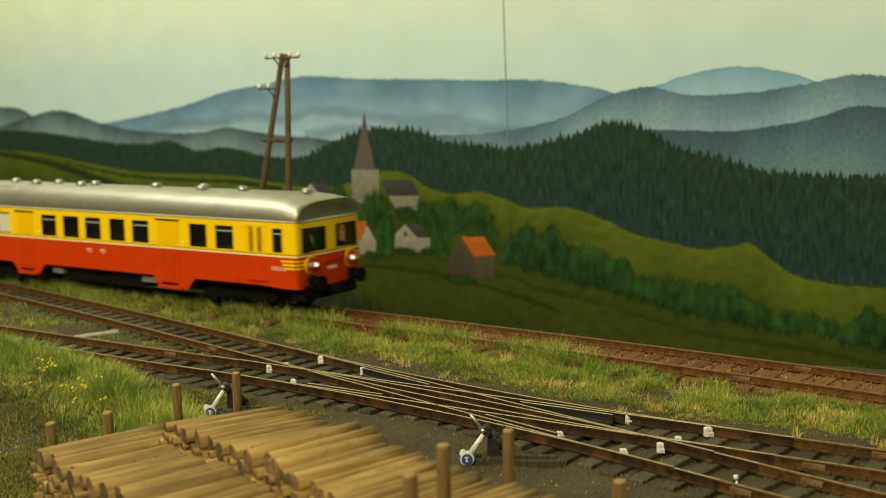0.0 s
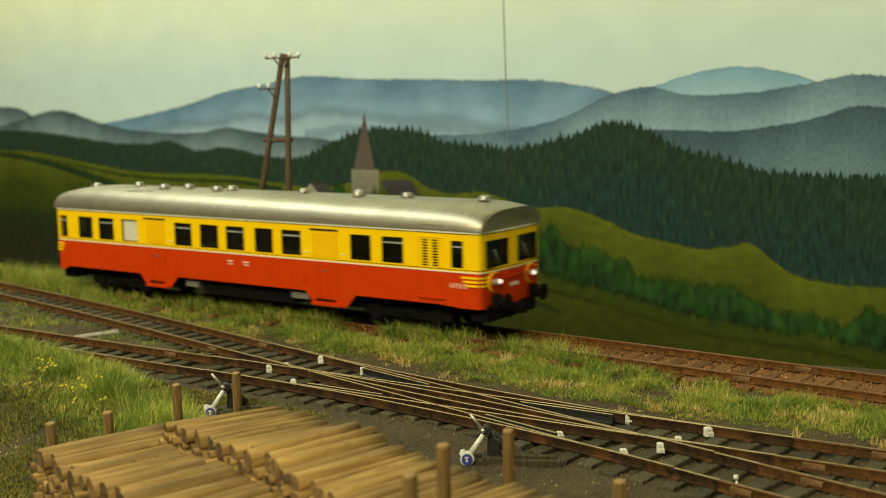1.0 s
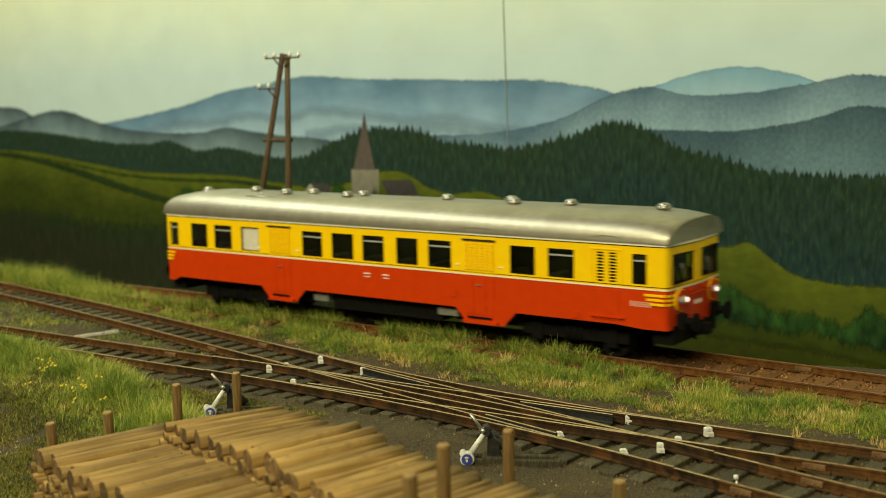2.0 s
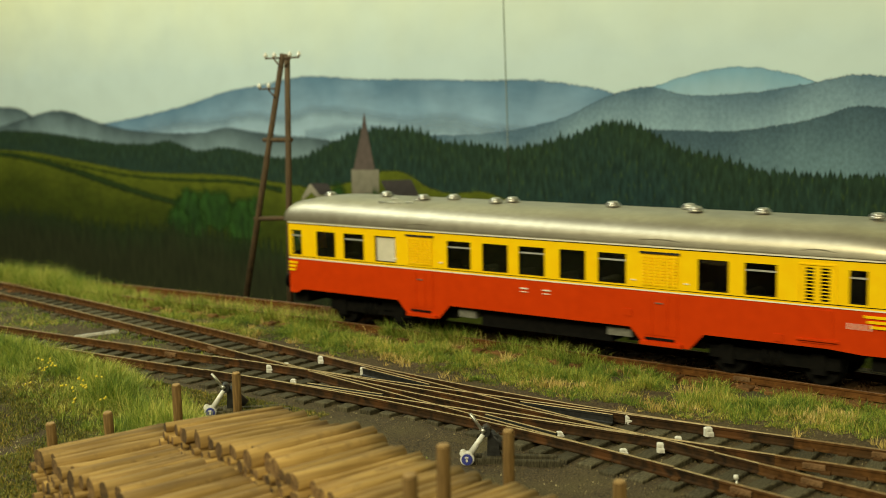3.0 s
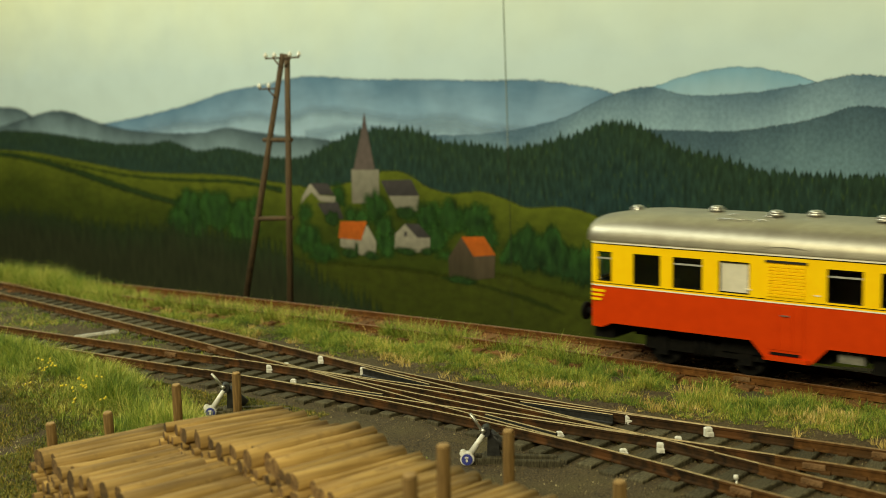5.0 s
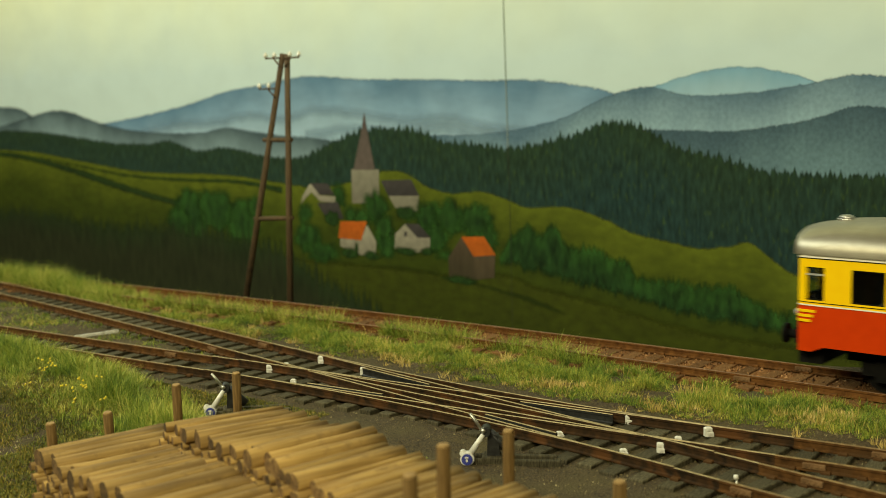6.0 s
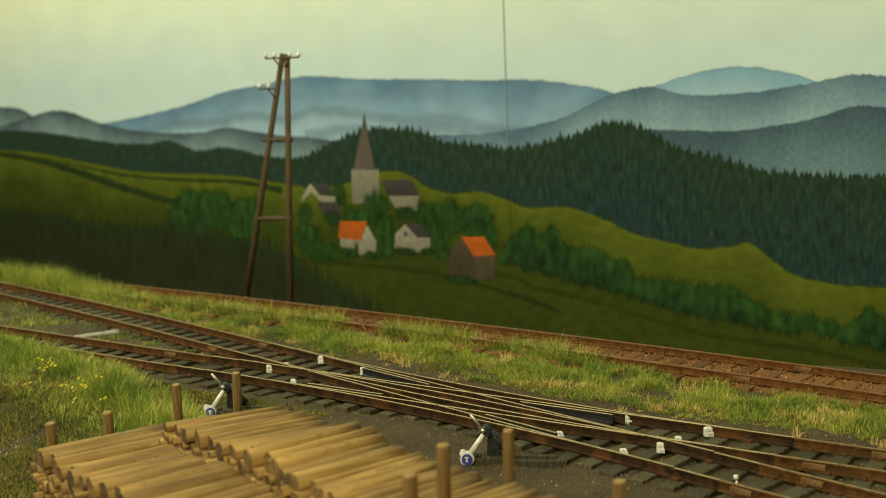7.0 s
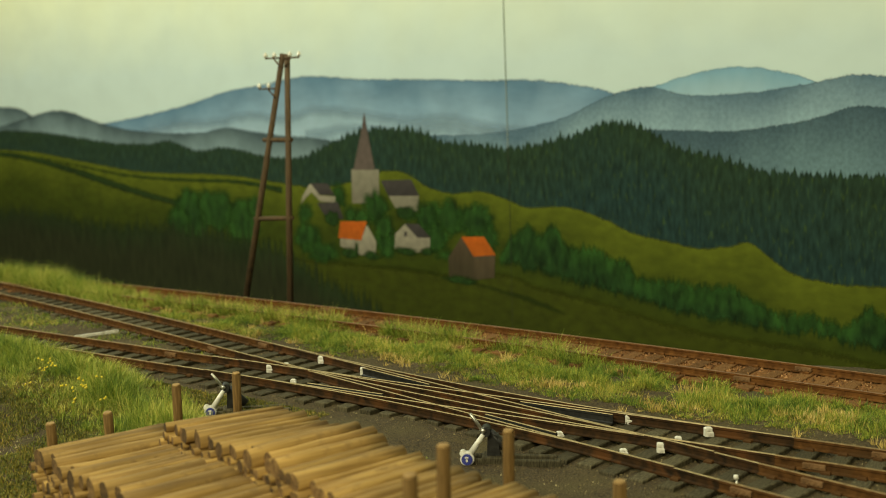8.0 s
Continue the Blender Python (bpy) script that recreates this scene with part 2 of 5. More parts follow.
# ---- the layout's ground ----
def build_ground():
    xs = np.linspace(-0.86, 0.42, 321)
    ys = np.linspace(-0.215, 0.098, 141)
    bm = bmesh.new()
    grid = [[bm.verts.new((x, y, ground_z(x, y))) for y in ys] for x in xs]
    for i in range(len(xs) - 1):
        for j in range(len(ys) - 1):
            bm.faces.new((grid[i][j], grid[i + 1][j], grid[i + 1][j + 1], grid[i][j + 1])).smooth = True
    # skirt that makes the scenery a solid slab on the table
    rim = [g[0] for g in grid] + grid[-1][1:] + [g[-1] for g in grid[-2::-1]] + grid[0][-2:0:-1]
    low = [bm.verts.new((v.co.x, v.co.y, -0.12)) for v in rim]
    for i in range(len(rim)):
        j = (i + 1) % len(rim)
        bm.faces.new((rim[i], low[i], low[j], rim[j]))
    bm.faces.new(low)
    return tagged(part("ground", bm, EARTH), "dark brown earth of the model landscape with mossy patches", "ground", kind="structure")


build_ground()


# ---- plain room round the layout: unseen, added to close it and bounce lamp light ----
ROOM_WALL = surface("room_wall_paint", (0.36, 0.33, 0.24), (0.42, 0.385, 0.28), 30, 0.9, spec=0.2)
ROOM_FLOOR = surface("room_floor", (0.20, 0.16, 0.10), (0.28, 0.23, 0.15), 40, 0.7, spec=0.3)


def room_piece(name, material, label, x0, x1, y0, y1, z0, z1):
    bm = bmesh.new()
    box(bm, x0, x1, y0, y1, z0, z1)
    tagged(part(name, bm, material), label, name.split("_")[0], kind="structure")


room_piece("floor", ROOM_FLOOR, "plain brown surface, unseen, added under the layout", -2.1, 1.7, -2.0, 1.4, -0.16, -0.12)
room_piece("ceiling", ROOM_WALL, "plain beige ceiling, unseen, added to bounce lamp light", -2.1, 1.7, -2.0, 1.4, 1.40, 1.44)
room_piece("wall_north", ROOM_WALL, "plain beige wall, unseen, added to bounce lamp light", -2.1, 1.7, 1.4, 1.44, -0.16, 1.44)
room_piece("wall_south", ROOM_WALL, "plain beige wall, unseen, added to bounce lamp light", -2.1, 1.7, -2.04, -2.0, -0.16, 1.44)
room_piece("wall_west", ROOM_WALL, "plain beige wall, unseen, added to bounce lamp light", -2.14, -2.1, -2.0, 1.4, -0.16, 1.44)
room_piece("wall_east", ROOM_WALL, "plain beige wall, unseen, added to bounce lamp light", 1.7, 1.74, -2.0, 1.4, -0.16, 1.44)


# ---- the painted backdrop ----
BACK = 0.10
backdrop = thing("backdrop", pose(0, BACK, 0), "painted landscape panel with misty hills, forest, meadows and a village", "backdrop", kind="structure")
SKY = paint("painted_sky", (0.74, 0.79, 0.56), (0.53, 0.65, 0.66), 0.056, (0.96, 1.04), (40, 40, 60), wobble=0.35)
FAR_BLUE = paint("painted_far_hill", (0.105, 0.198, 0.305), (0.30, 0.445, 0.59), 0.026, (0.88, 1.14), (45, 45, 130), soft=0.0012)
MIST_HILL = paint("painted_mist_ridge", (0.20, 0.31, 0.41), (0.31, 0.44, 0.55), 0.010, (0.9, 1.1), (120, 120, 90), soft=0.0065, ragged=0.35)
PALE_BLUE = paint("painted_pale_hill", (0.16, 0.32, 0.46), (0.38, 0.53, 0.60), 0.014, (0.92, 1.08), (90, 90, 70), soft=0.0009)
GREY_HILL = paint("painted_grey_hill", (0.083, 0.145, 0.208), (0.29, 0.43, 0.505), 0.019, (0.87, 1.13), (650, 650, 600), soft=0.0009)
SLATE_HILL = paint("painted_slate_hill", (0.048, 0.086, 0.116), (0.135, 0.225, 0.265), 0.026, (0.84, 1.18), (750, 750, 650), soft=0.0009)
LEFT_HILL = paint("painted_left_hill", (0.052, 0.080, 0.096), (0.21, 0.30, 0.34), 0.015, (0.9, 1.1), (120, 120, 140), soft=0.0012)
FOREST = paint("painted_forest", (0.017, 0.036, 0.020), (0.013, 0.033, 0.031), 0.03, (0.6, 1.5), (620, 620, 180), dab=0.40, soft=0.0013)
FIELD = paint("painted_meadow", (0.092, 0.113, 0.009), (0.034, 0.048, 0.004), 0.024, (0.8, 1.2), (160, 160, 300), soft=0.0010)
FIELD_LOW = paint("painted_low_meadow", (0.040, 0.050, 0.0038), (0.030, 0.039, 0.0034), 0.03, (0.76, 1.24), (180, 180, 300), soft=0.003)
FIELD_DARK = paint("painted_field_hollow", (0.020, 0.036, 0.005), (0.018, 0.032, 0.005), 0.01, (0.8, 1.2), (220, 220, 300), soft=0.0028, ragged=0.7)
HEDGE = paint("painted_hedge", (0.020, 0.042, 0.008), (0.014, 0.028, 0.007), 0.004, (0.7, 1.3), (300, 300, 200), soft=0.0009)
BUSH = paint("painted_trees", (0.021, 0.063, 0.010), (0.011, 0.033, 0.008), 0.011, (0.45, 1.7), (300, 300, 140), dab=0.18, soft=0.0030)
SHRUB = paint("painted_shrubs", (0.017, 0.044, 0.008), (0.011, 0.030, 0.007), 0.004, (0.5, 1.5), (500, 500, 300), dab=0.12, soft=0.0009)
DARK_FIR = paint("painted_dark_firs", (0.014, 0.027, 0.008), (0.018, 0.022, 0.009), 0.016, (0.7, 1.35), (330, 330, 80), soft=0.0016)
STONE = paint("painted_stone", (0.22, 0.205, 0.155), (0.17, 0.155, 0.12), 0.012, (0.85, 1.12), (300, 300, 300))
LIME = paint("painted_limewash", (0.31, 0.285, 0.22), (0.22, 0.20, 0.155), 0.010, (0.8, 1.15), (300, 300, 300))
SLATE = paint("painted_slate_roof", (0.055, 0.048, 0.048), (0.040, 0.036, 0.036), 0.006, (0.8, 1.2), (300, 300, 300))
SPIRE = paint("painted_spire", (0.070, 0.054, 0.050), (0.105, 0.082, 0.074), 0.02, (0.85, 1.15), (300, 300, 300))
ORANGE = paint("painted_orange_tiles", (0.46, 0.100, 0.010), (0.36, 0.085, 0.010), 0.007, (0.8, 1.15), (300, 300, 300))
BARN = paint("painted_barn_wood", (0.080, 0.058, 0.036), (0.048, 0.038, 0.022), 0.012, (0.8, 1.15), (420, 420, 90))
SEAM = surface("panel_joint", (0.16, 0.20, 0.18), (0.25, 0.29, 0.25), 200, 0.9)
SEAM_LOW = surface("panel_joint_dark", (0.012, 0.014, 0.008), (0.022, 0.026, 0.012), 200, 0.9)


def curve_at(pts, x):
    xs, zs = [p[0] for p in pts], [p[1] for p in pts]
    if x <= xs[0]:
        return zs[0]
    for i in range(len(xs) - 1):
        if x <= xs[i + 1]:
            t = (x - xs[i]) / (xs[i + 1] - xs[i])
            m0 = (zs[i + 1] - zs[max(i - 1, 0)]) / (xs[i + 1] - xs[max(i - 1, 0)])
            j = min(i + 2, len(xs) - 1)
            m1 = (zs[j] - zs[i]) / (xs[j] - xs[i])
            h = xs[i + 1] - xs[i]
            return (2 * t ** 3 - 3 * t * t + 1) * zs[i] + (t ** 3 - 2 * t * t + t) * h * m0 + (3 * t * t - 2 * t ** 3) * zs[i + 1] + (t ** 3 - t * t) * h * m1
    return zs[-1]


def firs(x, size):
    """Pointed tree tops of uneven height and spacing."""
    z = 0.0
    for k, (gap, tall) in enumerate(((0.0040, 1.0), (0.0027, 0.8), (0.0017, 0.6))):
        c = math.floor(x / gap)
        for i in (c - 1, c, c + 1):
            rnd = noise.noise(Vector((i * 7.31, k * 3.7, 0.5)))
            mid = (i + 0.5 + 0.35 * noise.noise(Vector((i * 3.17, k, 4.1)))) * gap
            z = max(z, size * tall * (0.75 + 0.6 * rnd) * max(0, 1 - abs(x - mid) / (0.24 * gap)))
    return z


def crowns(x, size):
    return size * (0.5 * noise.noise(Vector((x * 160, 0, 2))) + 0.35 * noise.noise(Vector((x * 420, 0, 5))) + 0.35 * noise.noise(Vector((x * 1300, 0, 8))))


def land(name, depth, material, top, low, edge="smooth", size=0.001, n=None, label=""):
    """One painted shape from its skyline down to a lower line or height."""
    x0, x1 = top[0][0], top[-1][0]
    n = n or max(60, int((x1 - x0) / 0.00035))
    bm = bmesh.new()
    last = old = None
    uv = bm.loops.layers.uv.new("depth")
    y = -0.00002 * depth
    for i in range(n + 1):
        x = x0 + (x1 - x0) * i / n
        z = curve_at(top, x)
        if edge == "firs":
            z += firs(x, size) * (0.42 + 0.58 * min(1, max(0, (x + 0.43) / 0.05)) if name == "forest" else 1.0) + 0.25 * crowns(x, size)
        elif edge == "crowns":
            z += crowns(x, size)
        else:
            z += 0.0004 * noise.noise(Vector((x * 220, depth, 1))) + 0.00035 * noise.noise(Vector((x * 1500, depth, 3)))
        b = low if isinstance(low, float) else curve_at(low, x) + (crowns(x + 3, size) if edge == "crowns" else 0)
        b = min(b, z - 0.00005)
        pair = (bm.verts.new((x, y, b)), bm.verts.new((x, y, z)))
        marks = ((0.0, z - b), (z - b, 0.0))
        if last:
            f = bm.faces.new((last[0], pair[0], pair[1], last[1]))
            for loop, mark in zip(f.loops, (old[0], marks[0], marks[1], old[1])):
                loop[uv].uv = mark
        old = marks
        last = pair
    return part(name, bm, material, backdrop, label)


def flat(name, depth, material, pts, parent=None):
    bm = bmesh.new()
    uv = bm.loops.layers.uv.new("depth")
    f = bm.faces.new([bm.verts.new((x, -0.00002 * depth, z)) for x, z in pts])
    high = max(z for x, z in pts)
    for loop in f.loops:
        loop[uv].uv = (0.01, high - loop.vert.co.z)
    return part(name, bm, material, parent or backdrop)


def tree_blob(depth, x, z, rx, rz, seed, material=BUSH, name="painted_tree"):
    """A painted round tree with a ragged outline."""
    bm = bmesh.new()
    pts = []
    for i in range(48):
        a = 2 * math.pi * i / 48
        k = 1.12 + 0.34 * noise.noise(Vector((2.2 * math.cos(a), 2.2 * math.sin(a), seed))) + 0.20 * noise.noise(Vector((7 * math.cos(a), 7 * math.sin(a), seed)))
        pts.append(bm.verts.new((x + rx * k * math.cos(a), -0.00002 * depth, z + rz * k * math.sin(a))))
    uv = bm.loops.layers.uv.new("depth")
    mid = bm.verts.new((x, -0.00002 * depth, z - 0.2 * rz))
    for i in range(48):
        f = bm.faces.new((pts[i], pts[(i + 1) % 48], mid))
        for loop, v in zip(f.loops, (0.0, 0.0, min(rx, rz))):
            loop[uv].uv = (v, v)
    return part(name, bm, material, backdrop)


bm = bmesh.new()
box(bm, -1.05, 0.45, 0.0, 0.006, -0.12, 0.30)
part("panel", bm, SKY, backdrop, "pale painted landscape panel")
flat("sky", 0.5, SKY, [(-1.04, -0.1), (0.44, -0.1), (0.44, 0.140), (-1.04, 0.140)])
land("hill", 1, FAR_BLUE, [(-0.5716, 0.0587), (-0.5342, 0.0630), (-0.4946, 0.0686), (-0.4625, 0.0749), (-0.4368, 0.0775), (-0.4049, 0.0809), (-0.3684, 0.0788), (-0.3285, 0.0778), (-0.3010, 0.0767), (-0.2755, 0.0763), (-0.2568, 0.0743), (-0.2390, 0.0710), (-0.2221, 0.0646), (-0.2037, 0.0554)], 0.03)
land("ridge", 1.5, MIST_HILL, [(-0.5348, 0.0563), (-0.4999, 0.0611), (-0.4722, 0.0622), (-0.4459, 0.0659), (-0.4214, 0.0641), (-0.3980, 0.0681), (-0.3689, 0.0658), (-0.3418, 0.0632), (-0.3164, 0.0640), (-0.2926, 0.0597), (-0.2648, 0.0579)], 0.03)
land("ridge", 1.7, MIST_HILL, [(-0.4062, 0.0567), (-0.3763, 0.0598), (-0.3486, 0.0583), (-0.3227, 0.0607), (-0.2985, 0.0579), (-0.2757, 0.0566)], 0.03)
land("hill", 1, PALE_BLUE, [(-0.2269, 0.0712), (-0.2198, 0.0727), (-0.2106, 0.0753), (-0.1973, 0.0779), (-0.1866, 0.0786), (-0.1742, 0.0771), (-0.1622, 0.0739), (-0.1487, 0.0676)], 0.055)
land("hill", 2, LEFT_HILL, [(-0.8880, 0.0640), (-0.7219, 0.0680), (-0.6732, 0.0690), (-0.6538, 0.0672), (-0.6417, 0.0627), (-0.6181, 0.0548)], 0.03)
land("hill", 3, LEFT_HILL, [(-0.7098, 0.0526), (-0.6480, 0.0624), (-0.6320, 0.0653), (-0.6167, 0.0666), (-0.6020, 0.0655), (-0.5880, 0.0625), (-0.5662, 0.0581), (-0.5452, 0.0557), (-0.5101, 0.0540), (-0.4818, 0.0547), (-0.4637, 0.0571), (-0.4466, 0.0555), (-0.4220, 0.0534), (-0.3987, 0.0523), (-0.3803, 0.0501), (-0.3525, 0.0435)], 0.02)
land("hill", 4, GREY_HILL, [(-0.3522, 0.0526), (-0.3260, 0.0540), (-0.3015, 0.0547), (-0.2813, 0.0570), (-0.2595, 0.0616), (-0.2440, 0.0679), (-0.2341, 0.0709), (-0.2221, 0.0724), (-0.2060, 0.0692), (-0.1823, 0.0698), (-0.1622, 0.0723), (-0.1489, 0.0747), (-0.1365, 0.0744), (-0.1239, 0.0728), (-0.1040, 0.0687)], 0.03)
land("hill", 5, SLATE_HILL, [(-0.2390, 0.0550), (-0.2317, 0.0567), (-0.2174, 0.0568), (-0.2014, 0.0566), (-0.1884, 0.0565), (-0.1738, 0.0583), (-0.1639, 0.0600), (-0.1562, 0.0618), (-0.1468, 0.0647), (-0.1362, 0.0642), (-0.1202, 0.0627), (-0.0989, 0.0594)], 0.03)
land("forest", 6, FOREST, [(-0.8899, 0.0545), (-0.7239, 0.0543), (-0.6491, 0.0540), (-0.6065, 0.0516), (-0.5618, 0.0481), (-0.5305, 0.0479), (-0.5105, 0.0496), (-0.4871, 0.0449), (-0.4644, 0.0469), (-0.4307, 0.0428), (-0.4069, 0.0435), (-0.3914, 0.0487), (-0.3694, 0.0555), (-0.3521, 0.0563), (-0.3356, 0.0554), (-0.3229, 0.0514), (-0.3016, 0.0500), (-0.2871, 0.0486), (-0.2703, 0.0511), (-0.2543, 0.0545), (-0.2415, 0.0588), (-0.2244, 0.0568), (-0.2104, 0.0499), (-0.1926, 0.0462), (-0.1777, 0.0426), (-0.1596, 0.0416), (-0.1356, 0.0416), (-0.1194, 0.0414), (-0.0965, 0.0400)], -0.03, "firs", 0.0036)
land("meadow", 7, FIELD, [(-0.8923, 0.0421), (-0.7256, 0.0427), (-0.6443, 0.0418), (-0.5907, 0.0372), (-0.5369, 0.0331), (-0.4654, 0.0333), (-0.4233, 0.0307), (-0.3999, 0.0294), (-0.3738, 0.0334), (-0.3613, 0.0373), (-0.3527, 0.0385), (-0.3427, 0.0375), (-0.3298, 0.0318), (-0.3172, 0.0299), (-0.3020, 0.0312), (-0.2903, 0.0291), (-0.2789, 0.0259), (-0.2598, 0.0268), (-0.2493, 0.0251), (-0.2391, 0.0221), (-0.2292, 0.0184), (-0.2148, 0.0162), (-0.2011, 0.0146), (-0.1900, 0.0160), (-0.1825, 0.0179), (-0.1772, 0.0151), (-0.1668, 0.0086), (-0.1510, 0.0061), (-0.1346, 0.0066), (-0.1149, 0.0072), (-0.0952, 0.0076)], -0.08)
land("low_meadow", 8, FIELD_LOW, [(-0.4336, -0.0051), (-0.4016, -0.0041), (-0.3718, -0.0037), (-0.3440, -0.0035), (-0.3181, -0.0039), (-0.2908, -0.0012), (-0.2737, -0.0048), (-0.2469, -0.0080), (-0.2219, -0.0120), (-0.1985, -0.0151), (-0.1767, -0.0158), (-0.1563, -0.0160), (-0.1338, -0.0185), (-0.1106, -0.0190)], -0.08)
land("hedge", 9, HEDGE, [(-0.8377, 0.0412), (-0.7257, 0.0420), (-0.6572, 0.0403), (-0.6084, 0.0345), (-0.5639, 0.0274), (-0.5328, 0.0223), (-0.5082, 0.0190), (-0.4893, 0.0169)], [(-0.8383, 0.0380), (-0.7262, 0.0384), (-0.6578, 0.0361), (-0.6090, 0.0299), (-0.5644, 0.0223), (-0.5331, 0.0179), (-0.5085, 0.0148), (-0.4898, 0.0101)], "crowns", 0.0012)
land("hedge", 9.2, HEDGE, [(-0.6383, 0.0392), (-0.5910, 0.0346), (-0.5475, 0.0310), (-0.4976, 0.0304), (-0.4524, 0.0309), (-0.4235, 0.0285)], [(-0.6384, 0.0382), (-0.5912, 0.0327), (-0.5477, 0.0288), (-0.4978, 0.0280), (-0.4526, 0.0281), (-0.4237, 0.0245)], "crowns", 0.0010)
land("hedge", 9.4, FIELD_LOW, [(-0.6723, 0.0254), (-0.6338, 0.0252), (-0.5864, 0.0238), (-0.5430, 0.0228)], [(-0.6725, 0.0240), (-0.6340, 0.0235), (-0.5866, 0.0218), (-0.5432, 0.0212)], "crowns", 0.0006)
land("hedge", 9.6, FIELD_DARK, [(-0.3719, -0.0052), (-0.3374, -0.0040), (-0.3119, -0.0063), (-0.2880, -0.0089), (-0.2710, -0.0115), (-0.2601, -0.0154)], [(-0.3719, -0.0063), (-0.3375, -0.0060), (-0.3120, -0.0087), (-0.2881, -0.0122), (-0.2711, -0.0156), (-0.2601, -0.0176)], "crowns", 0.0008)
land("tree_belt", 10, BUSH, [(-0.2924, 0.0076), (-0.2862, 0.0145), (-0.2790, 0.0186), (-0.2707, 0.0177), (-0.2652, 0.0203), (-0.2586, 0.0133), (-0.2507, 0.0123), (-0.2455, 0.0139), (-0.2404, 0.0095), (-0.2317, 0.0093), (-0.2267, 0.0036), (-0.2101, 0.0029), (-0.1965, 0.0025), (-0.1877, 0.0028), (-0.1791, -0.0020), (-0.1666, -0.0041), (-0.1586, -0.0046), (-0.1507, -0.0061), (-0.1441, -0.0042), (-0.1404, -0.0001), (-0.1343, -0.0008), (-0.1146, -0.0014), (-0.0980, -0.0022)], [(-0.2925, 0.0006), (-0.2737, -0.0023), (-0.2469, -0.0058), (-0.2219, -0.0098), (-0.1985, -0.0130), (-0.1768, -0.0142), (-0.1564, -0.0145), (-0.1339, -0.0170), (-0.1140, -0.0186), (-0.0973, -0.0198)], "crowns", 0.0052)
land("dark_firs", 14, DARK_FIR, [(-0.9420, -0.0068), (-0.7321, -0.0003), (-0.6688, 0.0022), (-0.6304, 0.0022), (-0.5949, -0.0005), (-0.5559, -0.0007), (-0.5146, 0.0012), (-0.4768, 0.0006), (-0.4461, -0.0019), (-0.4254, -0.0049), (-0.4117, -0.0099), (-0.4022, -0.0151), (-0.3872, -0.0201), (-0.3727, -0.0242), (-0.3586, -0.0282)], -0.09, "firs", 0.0120)
for i, (x, z, rx, rz) in enumerate([
    (-0.4944, 0.0113, 0.0149, 0.0142), (-0.4734, 0.0147, 0.0169, 0.0110), (-0.4538, 0.0100, 0.0137, 0.0113), (-0.5052, 0.0072, 0.0106, 0.0090), (-0.4447, 0.0180, 0.0067, 0.0062),
    (-0.3619, 0.0219, 0.0090, 0.0076), (-0.3710, 0.0163, 0.0071, 0.0057), (-0.4069, 0.0050, 0.0100, 0.0081), (-0.3976, -0.0011, 0.0136, 0.0059), (-0.4082, 0.0170, 0.0062, 0.0059), (-0.3851, 0.0260, 0.0059, 0.0068),
    (-0.3302, 0.0184, 0.0102, 0.0078), (-0.3175, 0.0191, 0.0111, 0.0082), (-0.3038, 0.0187, 0.0101, 0.0085), (-0.2979, 0.0119, 0.0059, 0.0070), (-0.3556, 0.0057, 0.0082, 0.0071), (-0.3272, 0.0101, 0.0083, 0.0073), (-0.3571, 0.0132, 0.0075, 0.0063), (-0.3416, 0.0191, 0.0053, 0.0040), (-0.3781, 0.0177, 0.0051, 0.0052), (-0.3211, 0.0032, 0.0094, 0.0034)]):
    tree_blob(11 + 0.06 * i, x, z, rx, rz, i * 1.7)


def painted_building(name, pieces):
    holder = None
    for k, (m, pts) in enumerate(pieces):
        ob = flat(name if k == 0 else "painted_face", 10.3 + 0.15 * k if name == "painted_church" else 13 + 0.25 * k, m, pts)
        if k:
            ob.parent = holder
        else:
            holder = ob


painted_building("painted_church", [(STONE, [(-0.3765, 0.0379), (-0.3592, 0.0383), (-0.3595, 0.0232), (-0.3765, 0.0225)]), (SPIRE, [(-0.3751, 0.0377), (-0.3693, 0.0558), (-0.3673, 0.0640), (-0.3658, 0.0558), (-0.3617, 0.0380)]), (SLATE, [(-0.3584, 0.0334), (-0.3401, 0.0344), (-0.3355, 0.0275), (-0.3538, 0.0267)]), (STONE, [(-0.3538, 0.0267), (-0.3358, 0.0275), (-0.3367, 0.0203), (-0.3499, 0.0217)])])
painted_building("painted_cottage", [(LIME, [(-0.4108, 0.0204), (-0.4090, 0.0250), (-0.4041, 0.0303), (-0.4014, 0.0299), (-0.3978, 0.0252), (-0.3873, 0.0251), (-0.3874, 0.0225), (-0.3972, 0.0223), (-0.4031, 0.0266), (-0.4079, 0.0232)]), (SLATE, [(-0.4036, 0.0308), (-0.3923, 0.0310), (-0.3877, 0.0256), (-0.3978, 0.0255)]), (SLATE, [(-0.3995, 0.0217), (-0.3860, 0.0226), (-0.3822, 0.0152), (-0.3931, 0.0138)])])
painted_building("painted_cottage", [(LIME, [(-0.3848, 0.0064), (-0.3714, 0.0062), (-0.3676, 0.0132), (-0.3619, 0.0058), (-0.3628, -0.0004), (-0.3717, -0.0010), (-0.3850, 0.0022)]), (ORANGE, [(-0.3845, 0.0138), (-0.3675, 0.0147), (-0.3714, 0.0057), (-0.3863, 0.0060)])])
